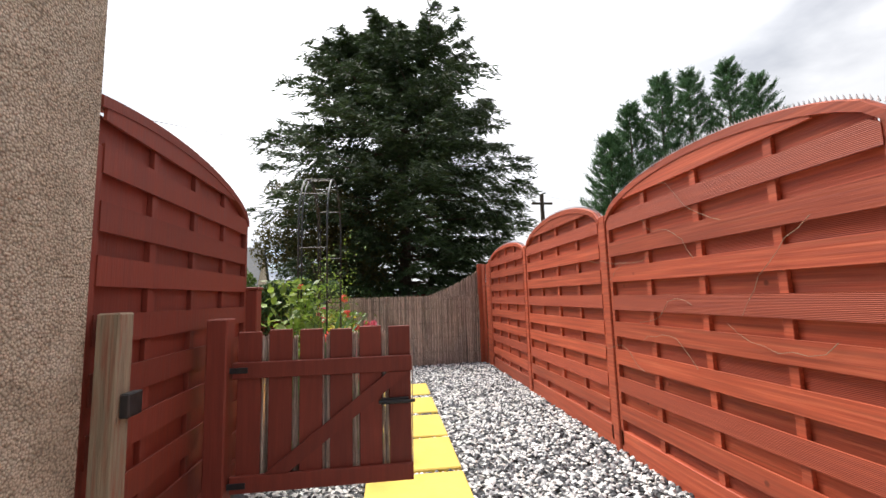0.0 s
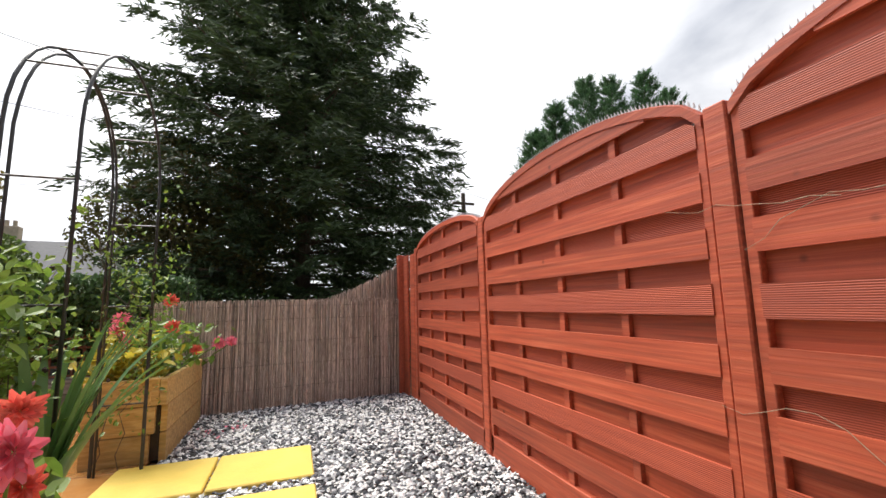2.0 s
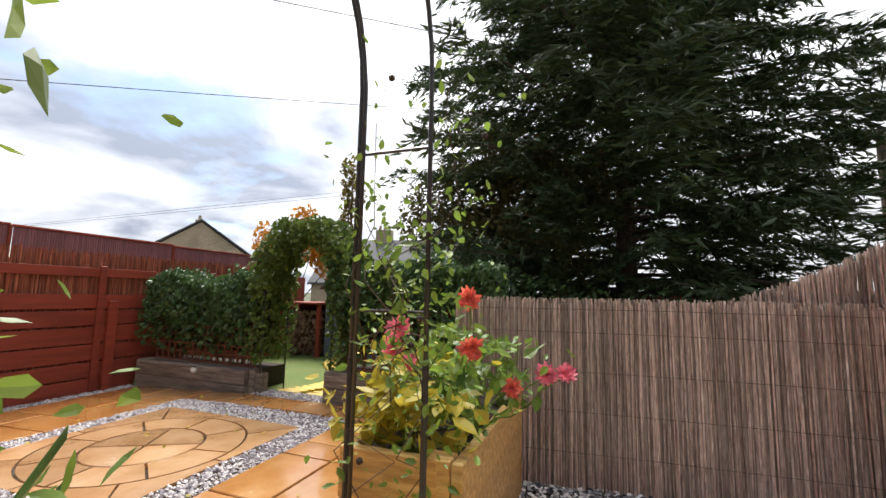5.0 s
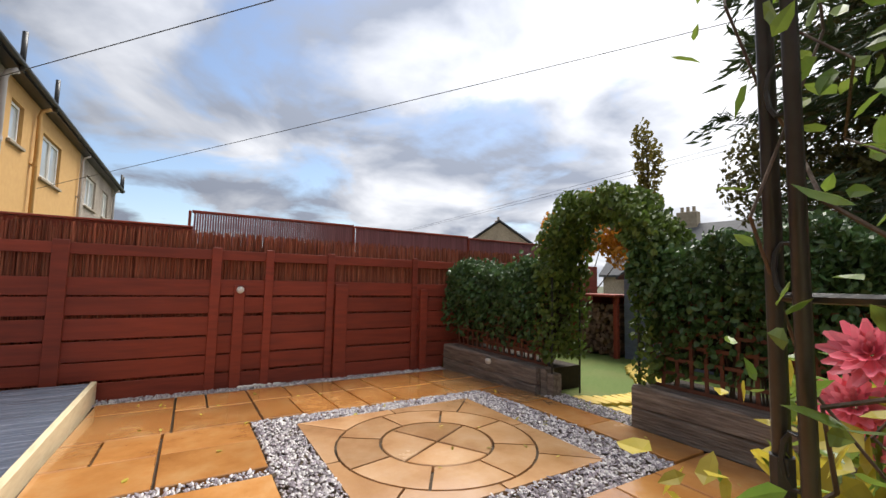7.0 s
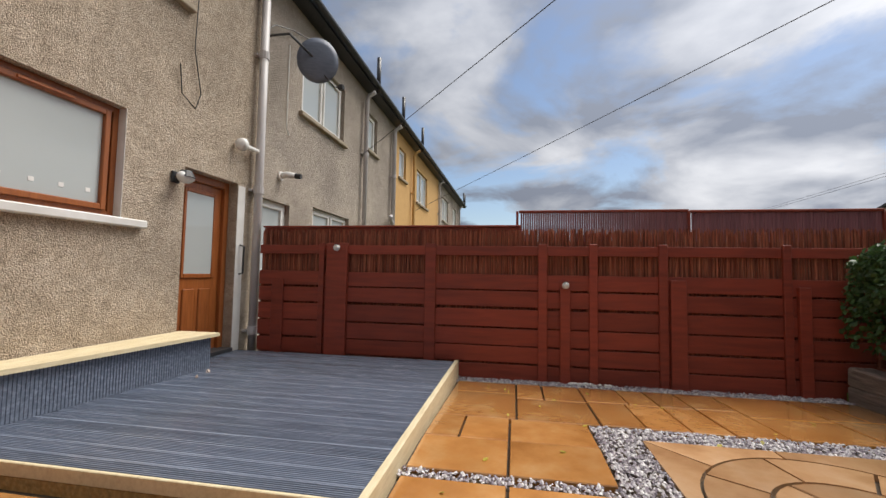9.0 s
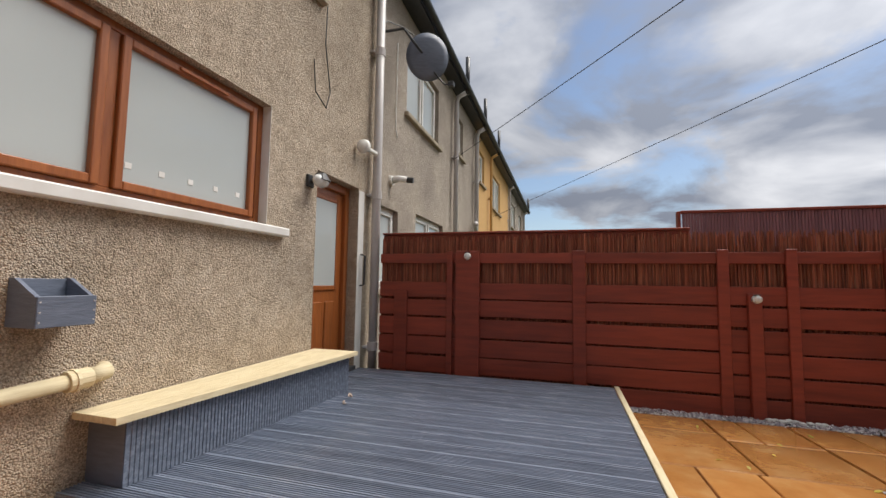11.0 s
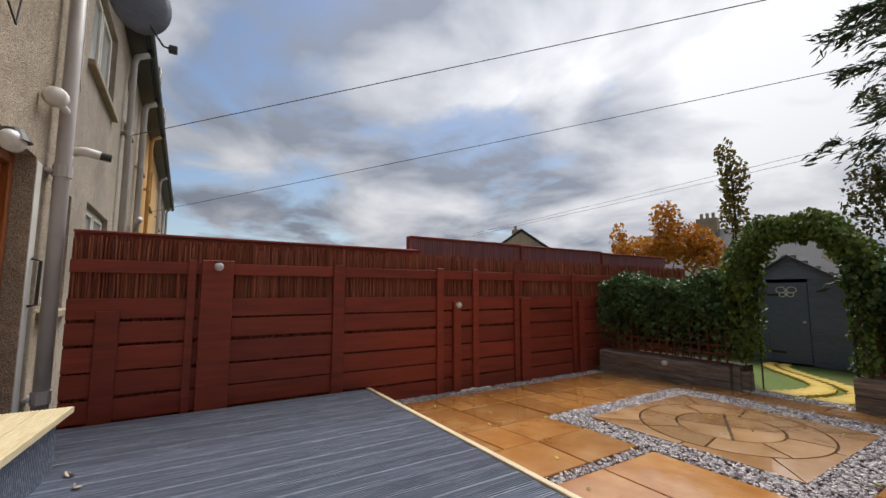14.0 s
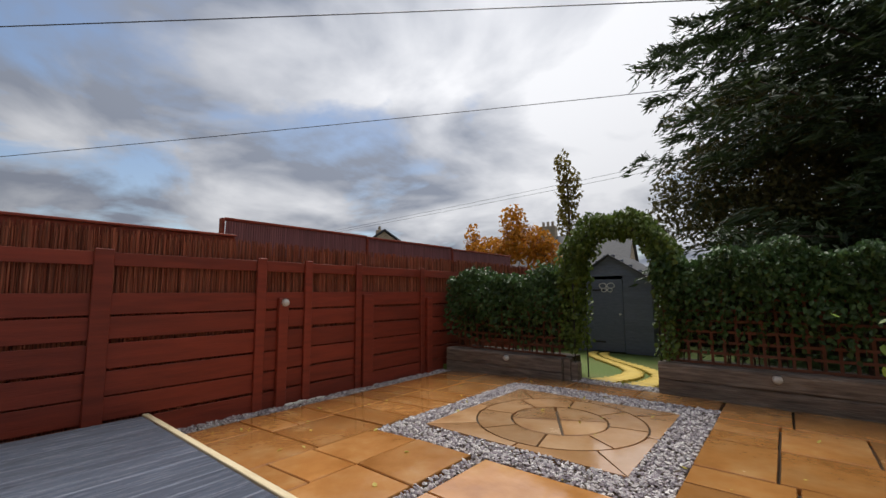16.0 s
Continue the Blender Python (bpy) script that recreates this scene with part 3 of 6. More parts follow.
# neighbours along the terrace: x-range, colour, openings
def neighbour(name, label, x0, x1, material, wins):
    h = thing(name, label, "house", at=((x0 + x1) / 2, FY, 0))
    keep_parent(wall_with_holes("wall", x0, x1 - 0.004, -0.3, 5.45, wins, material), h)
    for xa, xb, za, zb in wins:
        window(h, xa, xb, za, zb, M_WHITE, M_STONE, mull=((xa + xb) / 2,) if xb - xa > 0.9 else ())
    return h


n1 = neighbour("terraced_house", "grey-beige roughcast terraced house with white windows", -13.3, -6.98, M_HARL_GREY,
               [(-7.75, -6.99, 1.0, 2.12), (-10.1, -8.5, 1.25, 2.22), (-9.7, -8.0, 3.72, 4.85), (-11.75, -11.0, 4.05, 4.95)])
n2 = neighbour("terraced_house", "yellow painted terraced house with white windows", -20.3, -13.3, M_YELLOW_WALL,
               [(-14.6, -13.8, 4.02, 4.95), (-17.9, -16.1, 3.65, 4.85)])
n3 = neighbour("terraced_house", "grey rendered terraced house at the row's end", -28.0, -20.3, M_HARL_GREY,
               [(-23.2, -21.4, 3.7, 4.85), (-26.2, -24.8, 3.7, 4.85)])
for h, x0, x1 in ((house, -6.98, -1.55), (n1, -13.3, -6.985), (n2, -20.3, -13.305), (n3, -28.2, -20.305)):
    rf = bmesh.new()
    v = [rf.verts.new(p) for p in ((x0, FY + 0.28, 5.50), (x1, FY + 0.28, 5.50), (x1, FY - 4.5, 8.6), (x0, FY - 4.5, 8.6),
                                   (x0, FY + 0.28, 5.42), (x1, FY + 0.28, 5.42), (x1, FY - 4.5, 8.4), (x0, FY - 4.5, 8.4))]
    for f in ((0, 1, 2, 3), (7, 6, 5, 4), (0, 4, 5, 1), (1, 5, 6, 2), (2, 6, 7, 3), (3, 7, 4, 0)):
        rf.faces.new([v[i] for i in f])
    bmesh.ops.recalc_face_normals(rf, faces=rf.faces)
    roof = P("roof", rf, M_SLATE, h)
    P("soffit", box(x0, x1, FY, FY + 0.26, 5.36, 5.415, 0.0), M_BLACK, h)
    P("gutter", tube([(x0, FY + 0.33, 5.44), (x1 - 0.01, FY + 0.33, 5.44)], 0.055, 10), M_BLACK, h)
P("end_wall", box(-28.0, -27.7, -8, FY - 0.31, -0.3, 5.4, 0), M_HARL_GREY, n3)


def downpipe(parent, x, z0, z1, r=0.05, bend=True, material=M_PIPE):
    bm = bmesh.new()
    pts = [(x, FY + 0.10, z0), (x, FY + 0.10, z1)]
    if bend:
        pts += [(x, FY + 0.14, z1 + 0.12), (x, FY + 0.30, z1 + 0.2)]
    add_tube(bm, pts, r, 12)
    z = z0 + 0.05
    p = P("downpipe", bm, material, parent, smooth=True)
    for z in np.arange(z0 + 0.25, z1, 1.85):
        c = bmesh.new()
        add_tube(c, [(x, FY + 0.10, z), (x, FY + 0.10, z + 0.025), (x, FY + 0.10, z + 0.03), (x, FY + 0.10, z + 0.10)], r * 1.22, 12)
        add_box(c, x - 0.085, x + 0.085, FY + 0.002, FY + 0.05, z + 0.03, z + 0.06, 0.004)
        P("collar", c, material, p)


downpipe(house, -6.80, 0.02, 5.2, 0.055, False)
downpipe(n1, -10.72, -0.2, 5.05)
downpipe(n1, -12.95, -0.2, 5.05, 0.06)
P("side_branch", tube([(-12.95, FY + 0.1, 2.45), (-12.6, FY + 0.14, 2.55), (-12.45, FY + 0.2, 2.6)], 0.06, 10), M_PIPE, n1, smooth=True)
downpipe(n2, -15.3, -0.2, 5.05, 0.045, True, M_YELLOW_WALL)
downpipe(n2, -20.1, -0.2, 5.05, 0.045)
downpipe(n3, -27.0, -0.2, 5.05)
for h, x in ((n1, -10.9), (n1, -13.1), (n2, -15.6), (n3, -27.3), (n3, -27.9)):
    P("vent_pipe", tube([(x, FY + 0.30, 5.3), (x, FY + 0.30, 6.15)], 0.05, 10), M_BLACK, h, "black vent pipe above the gutter", True)

# fittings on the wall
dish = thing("satellite_dish", "dark grey satellite dish on a wall bracket", "satellite dish", at=(-7.63, FY + 0.45, 4.36))
bm = bmesh.new()
rim = []
for k in range(5):
    rr = 0.31 * k / 4
    ring = [bm.verts.new((rr * math.cos(a), 0.06 - 0.55 * rr * rr, rr * 1.08 * math.sin(a))) for a in (2 * math.pi * i / 24 for i in range(24))] if k else [bm.verts.new((0, 0.06, 0))]
    rim.append(ring)
for i in range(24):
    bm.faces.new((rim[0][0], rim[1][i], rim[1][(i + 1) % 24]))
for a, b in zip(rim[1:], rim[2:]):
    for i in range(24):
        bm.faces.new((a[i], b[i], b[(i + 1) % 24], a[(i + 1) % 24]))
reflector = part("reflector", bm, M_GREY_PAINT, dish, smooth=True)
reflector.rotation_euler = (radians(-12), 0, radians(-62))
sm = reflector.modifiers.new("thick", "SOLIDIFY"); sm.thickness = 0.006
part("arm", tube([(0, 0.0, -0.1), (-0.15, 0.22, -0.36), (-0.18, 0.3, -0.36)], 0.012), M_BLACK, dish)
part("bracket", tube([(0, -0.02, 0), (0.25, -0.1, 0.08), (0.62, -0.12, 0.08), (0.62, -0.5, 0.08)], 0.018), M_BLACK, dish)
part("receiver", box(-0.22, -0.14, 0.27, 0.36, -0.40, -0.32, 0.01), M_DARK, dish)


def wall_lamp(x, z, label, dark=False):
    t = thing("wall_light", label, "wall light", at=(x, FY, z))
    part("base", box(-0.05, 0.05, 0.0, 0.03, -0.06, 0.06, 0.008), M_DARK, t)
    part("arm", tube([(0, 0.02, 0), (0, 0.08, 0.02)], 0.02), M_DARK, t)
    bm = bmesh.new()
    bmesh.ops.create_uvsphere(bm, u_segments=16, v_segments=8, radius=0.085, matrix=Matrix.Translation((-0.02, 0.12, 0)) @ Matrix.Diagonal((1.25, 0.75, 0.75, 1)))
    part("globe", bm, M_LENS, t, "milky oval globe", True)
    bm = bmesh.new()
    add_tube(bm, [(-0.02, 0.12, 0.0), (-0.02, 0.121, 0.07)], 0.09, 14, 0.05)
    part("hood", bm, M_DARK, t)
    return t


wall_lamp(-5.52, 2.05, "oval bulkhead wall light beside the back door")
bk = thing("pipe_bracket", "white round bracket clamped to the drainpipe", "bracket", at=(-6.62, FY, 2.68))
part("cup", tube([(0.18, 0.09, 0), (0.24, 0.10, 0)], 0.085, 16, 0.06), M_WHITE, bk, smooth=True)
part("stem", tube([(0.18, 0.09, 0), (-0.12, 0.1, 0.0)], 0.03, 10), M_WHITE, bk)
cv = thing("security_camera", "white bullet security camera with a black lens", "camera", at=(-7.45, FY, 2.52))
part("plate", tube([(0, 0, 0), (0, 0.03, 0)], 0.07, 14), M_WHITE, cv)
part("body", tube([(0, 0.03, 0), (0, 0.12, 0.02), (-0.02, 0.24, 0.0)], 0.045, 12), M_WHITE, cv, smooth=True)
part("lens", tube([(-0.02, 0.24, 0), (-0.03, 0.33, -0.01)], 0.04, 12), M_BLACK, cv)
cb = thing("wall_cable", "thin dark cable looping down the roughcast", "cable", at=(-5.7, FY, 2.9))
part("cord", tube([(0.08, 0.02, 2.2), (0.0, 0.02, 1.2), (0.03, 0.03, 0.6), (-0.10, 0.02, 0.15), (-0.02, 0.03, -0.05), (0.16, 0.02, 0.05), (0.2, 0.02, 0.35)], 0.006, 6), M_BLACK, cb)
cb = thing("wall_cable", "white cable hanging on the grey wall", "cable", at=(-7.55, FY, 3.2))
part("cord", tube([(0, 0.02, 1.4), (0.01, 0.02, 0.1), (-0.06, 0.02, 0.0)], 0.008, 6), M_WHITE, cb)
cb = thing("wall_cable", "black cables meeting at the eaves bracket", "cable", at=(-7.6, FY, 4.6))
part("cord", tube([(0.75, 0.03, -0.2), (0.5, 0.05, 0.05), (0.1, 0.1, 0.2), (-0.4, 0.25, 0.25)], 0.008, 6), M_BLACK, cb)
sp = thing("waste_pipe", "cream plastic waste pipe on the wall", "pipe", at=(-3.2, FY, 0.62))
part("pipe", tube([(0.9, 0.075, -0.06), (-0.50, 0.075, 0.0)], 0.036, 12), M_CREAM, sp, smooth=True)
part("socket", tube([(-0.36, 0.075, -0.005), (-0.46, 0.075, 0.0)], 0.05, 12), M_CREAM, sp)
part("socket_ring", tube([(-0.385, 0.075, -0.004), (-0.40, 0.075, -0.003)], 0.056, 12), M_CREAM, sp)
part("elbow", tube([(-0.46, 0.075, 0.0), (-0.54, 0.068, 0.01), (-0.575, 0.0, 0.012)], 0.042, 12), M_CREAM, sp, smooth=True)
bx = thing("wall_box", "small grey open-topped wooden trough fixed to the wall", "wall box", at=(-3.47, FY, 0.89))
def trough_end(x0, x1):
    """An end board whose top slopes down from the wall to the front."""
    bm = bmesh.new()
    side = [(0.0, 0.0), (0.18, 0.0), (0.18, 0.135), (0.035, 0.215), (0.0, 0.215)]
    a = [bm.verts.new((x0, y, z)) for y, z in side]
    b = [bm.verts.new((x1, y, z)) for y, z in side]
    bm.faces.new(a); bm.faces.new(b[::-1])
    for k in range(5):
        bm.faces.new((a[k], a[(k + 1) % 5], b[(k + 1) % 5], b[k]))
    bmesh.ops.recalc_face_normals(bm, faces=bm.faces)
    return bm
part("end_board", trough_end(-0.115, -0.097), M_GREY_PAINT, bx)
part("end_board", trough_end(0.097, 0.115), M_GREY_PAINT, bx)
part("front_board", box(-0.117, 0.117, 0.181, 0.197, 0.0, 0.137, 0.003), M_GREY_PAINT, bx)
part("back_board", box(-0.097, 0.097, 0.002, 0.016, 0.0, 0.212, 0.002), M_GREY_PAINT, bx)
part("bottom_board", box(-0.097, 0.097, 0.017, 0.180, 0.002, 0.016, 0.002), M_GREY_PAINT, bx)
for xs_ in (-0.106, 0.106):
    for zs_ in (0.025, 0.068, 0.112):
        part("screw", tube([(xs_, 0.196, zs_), (xs_, 0.1995, zs_)], 0.004, 8), M_PIPE, bx)

# ---- deck, bench ----
deck = thing("deck", "low grey-painted grooved timber deck", "deck", at=(-5.1, 2.6, 0))
DX0, DX1, DY1, DZ = -6.66, -3.60, 4.00, 0.09
bw = 0.145
nb = int((DX1 - DX0) / bw)
prof = []
for i in range(9):
    a = -bw / 2 + 0.003 + i * (bw - 0.006) / 8
    prof += [(a - 0.006, DZ), (a - 0.0035, DZ - 0.009), (a + 0.0035, DZ - 0.009), (a + 0.006, DZ)] if 0 < i < 8 else [(a, DZ)]
bm = bmesh.new()
ends = []
for y in (FY + 0.01, DY1 - 0.05):
    ends.append([bm.verts.new((x, y, z)) for x, z in prof] + [bm.verts.new((bw / 2 - 0.003, y, DZ - 0.03)), bm.verts.new((-bw / 2 + 0.003, y, DZ - 0.03))])
k = len(ends[0])
for i in range(k):
    bm.faces.new((ends[0][i], ends[0][(i + 1) % k], ends[1][(i + 1) % k], ends[1][i]))
bmesh.ops.recalc_face_normals(bm, faces=bm.faces)
b0 = P("deck_board", bm, M_DECK, deck)
for i in range(nb):
    b = b0 if i == 0 else b0.copy()
    if i:
        scene.collection.objects.link(b)
    b.location = (DX0 + 0.02 + bw * (i + 0.5), 0, 0.0015 * math.sin(i * 2.3))
P("joist_frame", box(DX0 + 0.02, DX1 - 0.05, FY + 0.02, DY1 - 0.06, -0.12, 0.058, 0), M_DARK, deck)
P("edge_trim", box(DX0, DX1 + 0.01, DY1 - 0.045, DY1, -0.11, DZ + 0.012, 0.004), M_CREAM, deck, "cream painted edging board")
P("edge_trim", box(DX1 - 0.012, DX1 + 0.01, FY + 0.42, DY1 - 0.048, 0.03, DZ + 0.012, 0.004), M_CREAM, deck, "cream painted edging board")
P("fascia", box(DX1 - 0.03, DX1 + 0.005, FY + 0.42, DY1 - 0.05, -0.05, 0.028, 0.003), M_TIMBER, deck, "bare timber fascia")

bench = thing("bench", "grey grooved box bench with a cream board top", "bench", at=(-4.7, 1.36, DZ))
BX0, BX1, BY1 = -5.66, -3.72, 1.55
def grooved(x0, x1, y, z0, z1, step=0.024, out=1):
    bm = bmesh.new()
    pr = []
    x = x0
    while x < x1 - step:
        pr += [(x, 0), (x + step * 0.62, 0), (x + step * 0.7, -0.006), (x + step * 0.92, -0.006)]
        x += step
    pr.append((x1, 0))
    a = [bm.verts.new((px, y + py, z0)) for px, py in pr]
    b = [bm.verts.new((px, y + py, z1)) for px, py in pr]
    for i in range(len(pr) - 1):
        bm.faces.new((a[i + 1], a[i], b[i], b[i + 1]))
    return bm
P("front", grooved(BX0, BX1, BY1 - 0.04, DZ, 0.415), M_DECK, bench, "grey grooved front boards")
P("core", box(BX0, BX1, FY + 0.01, BY1 - 0.05, DZ + 0.002, 0.41, 0.003), M_GREY_PAINT, bench)
for i in range(3):
    y0 = FY + 0.012 + i * 0.137
    bm = bmesh.new()
    pr = []
    for j in range(8):
        a = y0 + j * 0.134 / 8
        pr += [(a, 0.45), (a + 0.011, 0.45), (a + 0.0125, 0.446), (a + 0.0155, 0.446)]
    pr += [(y0 + 0.134, 0.45), (y0 + 0.134, 0.416), (y0, 0.416)]
    e0 = [bm.verts.new((BX0 - 0.04, p, q)) for p, q in pr]
    e1 = [bm.verts.new((BX1 + 0.08, p, q)) for p, q in pr]
    for j in range(len(pr)):
        bm.faces.new((e0[j], e0[(j + 1) % len(pr)], e1[(j + 1) % len(pr)], e1[j]))
    bm.faces.new(e0[::-1]); bm.faces.new(e1)
    bmesh.ops.recalc_face_normals(bm, faces=bm.faces)
    P("top_board", bm, M_CREAM, bench, "cream grooved top board")

# the bench is narrower at its free end
for ob in bench.children:
    for v in ob.data.vertices:
        if v.co.y > FY + 0.011:
            k = 1.15 - 0.43 * (v.co.x + 5.70) / 2.06
            v.co.y = FY + 0.011 + (v.co.y - FY - 0.011) * k

# ---- right-hand woven fence with bowed panels ----
FX = 0.99
POSTS = [-3.10, -1.19, 0.72, 2.70, 4.64, 6.51]


def bow(u, apex):
    """Height of a bowed panel's top at u from 0 to 1."""
    return 1.72 + apex * (1 - (2 * u - 1) ** 2) ** 0.62


def strip_slat(y0, y1, z0, z1, x, top, thick=0.012):
    """A horizontal slat whose top edge follows the bow where it is lower."""
    bm = bmesh.new()
    n = 48
    cols = []
    for i in range(n + 1):
        y = y0 + (y1 - y0) * i / n
        t = min(z1, top(i / n) - 0.015)
        if t > z0 + 0.01:
            cols.append((y, t))
    if len(cols) < 2:
        bm.free(); return None
    f = [[bm.verts.new((x + s, y, z)) for y, t in cols for z in (z0, t)] for s in (-thick / 2, thick / 2)]
    m = len(cols)
    for i in range(m - 1):
        for s, fl in ((0, 1), (1, 0)):
            q = (f[s][2 * i], f[s][2 * i + 2], f[s][2 * i + 3], f[s][2 * i + 1])
            bm.faces.new(q if fl else q[::-1])
        bm.faces.new((f[0][2 * i + 1], f[0][2 * i + 3], f[1][2 * i + 3], f[1][2 * i + 1]))
        bm.faces.new((f[1][2 * i], f[1][2 * i + 2], f[0][2 * i + 2], f[0][2 * i]))
    for i in (0, m - 1):
        bm.faces.new((f[0][2 * i], f[0][2 * i + 1], f[1][2 * i + 1], f[1][2 * i]))
    bmesh.ops.recalc_face_normals(bm, faces=bm.faces)
    return bm


def woven_panel(x, y0, y1, apex, side, label, group, spikes=True, material=None, begin=0.0):
    """side -1: seen from smaller x. Slats pass in front of and behind upright battens by turns."""
    t = thing("woven_fence", label, "fence", group, at=(x, (y0 + y1) / 2, 0))
    top = lambda u: bow(begin + (1 - begin) * u, apex)
    red, rib = material or M_RED, material or M_RED_RIB
    fr = bmesh.new()
    add_box(fr, x - 0.02, x + 0.02, y0, y0 + 0.035, 0.03, 1.72, 0.003)
    P("stile", fr, red, t)
    fr = bmesh.new()
    add_box(fr, x - 0.02, x + 0.02, y1 - 0.035, y1, 0.03, 1.72, 0.003)
    P("stile", fr, red, t)
    P("gravel_board", box(x - 0.02, x + 0.015, y0, y1, -0.08, 0.14, 0.004), red, t)
    # bowed capping
    cap = bmesh.new()
    rings = []
    for i in range(25):
        u = i / 24
        y, z = y0 + (y1 - y0) * u, top(u)
        rings.append([cap.verts.new((x + dx, y, z + dz)) for dx, dz in ((-0.03, -0.03), (0.03, -0.03), (0.03, 0.012), (0.012, 0.02), (-0.012, 0.02), (-0.03, 0.012))])
    for a, b in zip(rings, rings[1:]):
        for k in range(6):
            cap.faces.new((a[k], b[k], b[(k + 1) % 6], a[(k + 1) % 6]))
    cap.faces.new(rings[0]); cap.faces.new(rings[-1][::-1])
    bmesh.ops.recalc_face_normals(cap, faces=cap.faces)
    P("bowed_cap", cap, red, t)
    z, i = 0.13, 0
    while z < 1.72 + apex:
        # a back slat, then the front slat that laps over it
        wob = 0.004 * math.sin(i * 2.7 + y0)
        bm = strip_slat(y0 + 0.03, y1 - 0.03, z - 0.022, z + 0.115, x - side * 0.017, top)
        if bm:
            P("slat", bm, red if i % 3 else rib, t)
        bm = strip_slat(y0 + 0.03, y1 - 0.03, z + 0.090 + wob, z + 0.197 + wob, x + side * 0.019, top)
        if bm:
            P("slat", bm, rib if (i + int(y0 * 3)) % 3 == 0 else red, t)
        z += 0.200; i += 1
    for k in (1, 2, 3):
        u = k / 4
        yb = y0 + (y1 - y0) * u
        P("batten", box(x - 0.012, x + 0.012, yb - 0.022, yb + 0.022, 0.1, top(u) - 0.03, 0.002), red, t)
    if spikes:
        v, f = [], []
        for i in range(90):
            u = (i + 0.5) / 90
            y, z = y0 + (y1 - y0) * u, top(u) + 0.018
            for dx in (-0.012, 0.012):
                b = len(v)
                v += [(x + dx - 0.004, y - 0.004, z), (x + dx + 0.004, y - 0.004, z), (x + dx, y + 0.005, z), (x + dx * 1.4, y, z + 0.022)]
                f += [(b, b + 1, b + 3), (b + 1, b + 2, b + 3), (b + 2, b, b + 3)]
        s = cloud_mesh("spike_strip", v, f, M_SPIKE)
        keep_parent(s, t)
        tagged(s, "pale plastic anti-climb spikes", kind="stuff")
    return t


for a, b in zip(POSTS, POSTS[1:]):
    woven_panel(FX, a + 0.05, b - 0.05, 0.225 if a < 4 else 0.15, -1, "red-stained woven fence panel with a bowed top", "bowed fence panels")
for y in POSTS:
    t = thing("fence_post", "red-stained square timber fence post", "post", "bowed fence posts", at=(FX, y, 0))
    part("shaft", box(-0.032, 0.04, -0.042, 0.042, -0.1, 1.75, 0.006), M_RED, t)
t = thing("fence_board", "upright red boards closing the fence corner", "fence", at=(0.93, 6.76, 0))
for i, (ya, yb) in enumerate(((6.56, 6.75), (6.755, 6.95))):
    P("board", box(0.955 - i * 0.03, 0.98 - i * 0.03, ya, yb, -0.1, 1.70, 0.004), M_RED, t)
P("post", box(0.86, 0.95, 6.955, 7.05, -0.1, 1.72, 0.005), M_RED, t)

# left bowed panel between house and gate, with its posts
woven_panel(-1.735, 1.17, 2.72, 0.21, 1, "dark red woven fence panel beside the house", "side fence", False, M_RED_GATE, 0.22)
t = thing("fence_post", "short red post at the panel's end", "post", at=(-1.70, 2.79, 0))
part("shaft", box(-0.05, 0.05, -0.05, 0.06, -0.1, 1.24, 0.006), M_RED_GATE, t)
part("cap", box(-0.06, 0.06, -0.06, 0.07, 1.24, 1.26, 0.004), M_RED_GATE, t)
t = thing("gate_post", "dark red square gate post", "post", at=(-1.60, 1.98, 0))
part("shaft", box(-0.045, 0.055, -0.06, 0.06, -0.1, 1.07, 0.006), M_RED_GATE, t)
t = thing("latch_post", "weathered timber post with a rusty latch plate", "post", at=(-1.64, 1.22, 0))
part("shaft", box(-0.045, 0.03, -0.05, 0.03, -0.1, 1.13, 0.006), M_OLD_POST, t)
part("latch_plate", box(0.03, 0.06, -0.03, 0.05, 0.78, 0.86, 0.004), M_BLACK, t, "rusty latch plate")

gate = thing("gate", "open dark red boarded garden gate with reed behind", "gate", at=(-1.06, 2.00, 0.18))
GX0, GX1 = -1.515, -0.60
for i in range(6):
    x = GX0 + i * 0.158
    P("board", box(x, x + 0.118, 2.00, 2.02, 0.185, 0.995 + 0.004 * ((i * 5) % 3), 0.003), M_RED_GATE, gate)
P("rail", box(GX0 - 0.02, GX1, 1.975, 1.998, 0.755, 0.84, 0.004), M_RED_GATE, gate)
P("rail", box(GX0 - 0.02, GX1, 1.975, 1.998, 0.19, 0.275, 0.004), M_RED_GATE, gate)
bm = bmesh.new()
v = [bm.verts.new((x, y, z)) for y in (1.976, 1.997) for x, z in ((GX0 + 0.15, 0.278), (GX0 + 0.27, 0.278), (GX1 - 0.01, 0.752), (GX1 - 0.13, 0.752))]
for f in ((0, 1, 2, 3), (7, 6, 5, 4), (0, 4, 5, 1), (1, 5, 6, 2), (2, 6, 7, 3), (3, 7, 4, 0)):
    bm.faces.new([v[i] for i in f])
bmesh.ops.recalc_face_normals(bm, faces=bm.faces)
P("brace", bm, M_RED_GATE, gate)
bolt = P("bolt", tube([(-0.78, 1.965, 0.60), (-0.585, 1.965, 0.60)], 0.009, 8), M_BLACK, gate, "black sliding bolt")
P("bolt_plate", box(-0.77, -0.62, 1.972, 1.999, 0.585, 0.615, 0.002), M_BLACK, gate)
for z in (0.23, 0.80):
    P("hinge", box(GX0 - 0.06, GX0 + 0.06, 1.968, 1.974, z - 0.015, z + 0.015, 0.002), M_BLACK, gate)


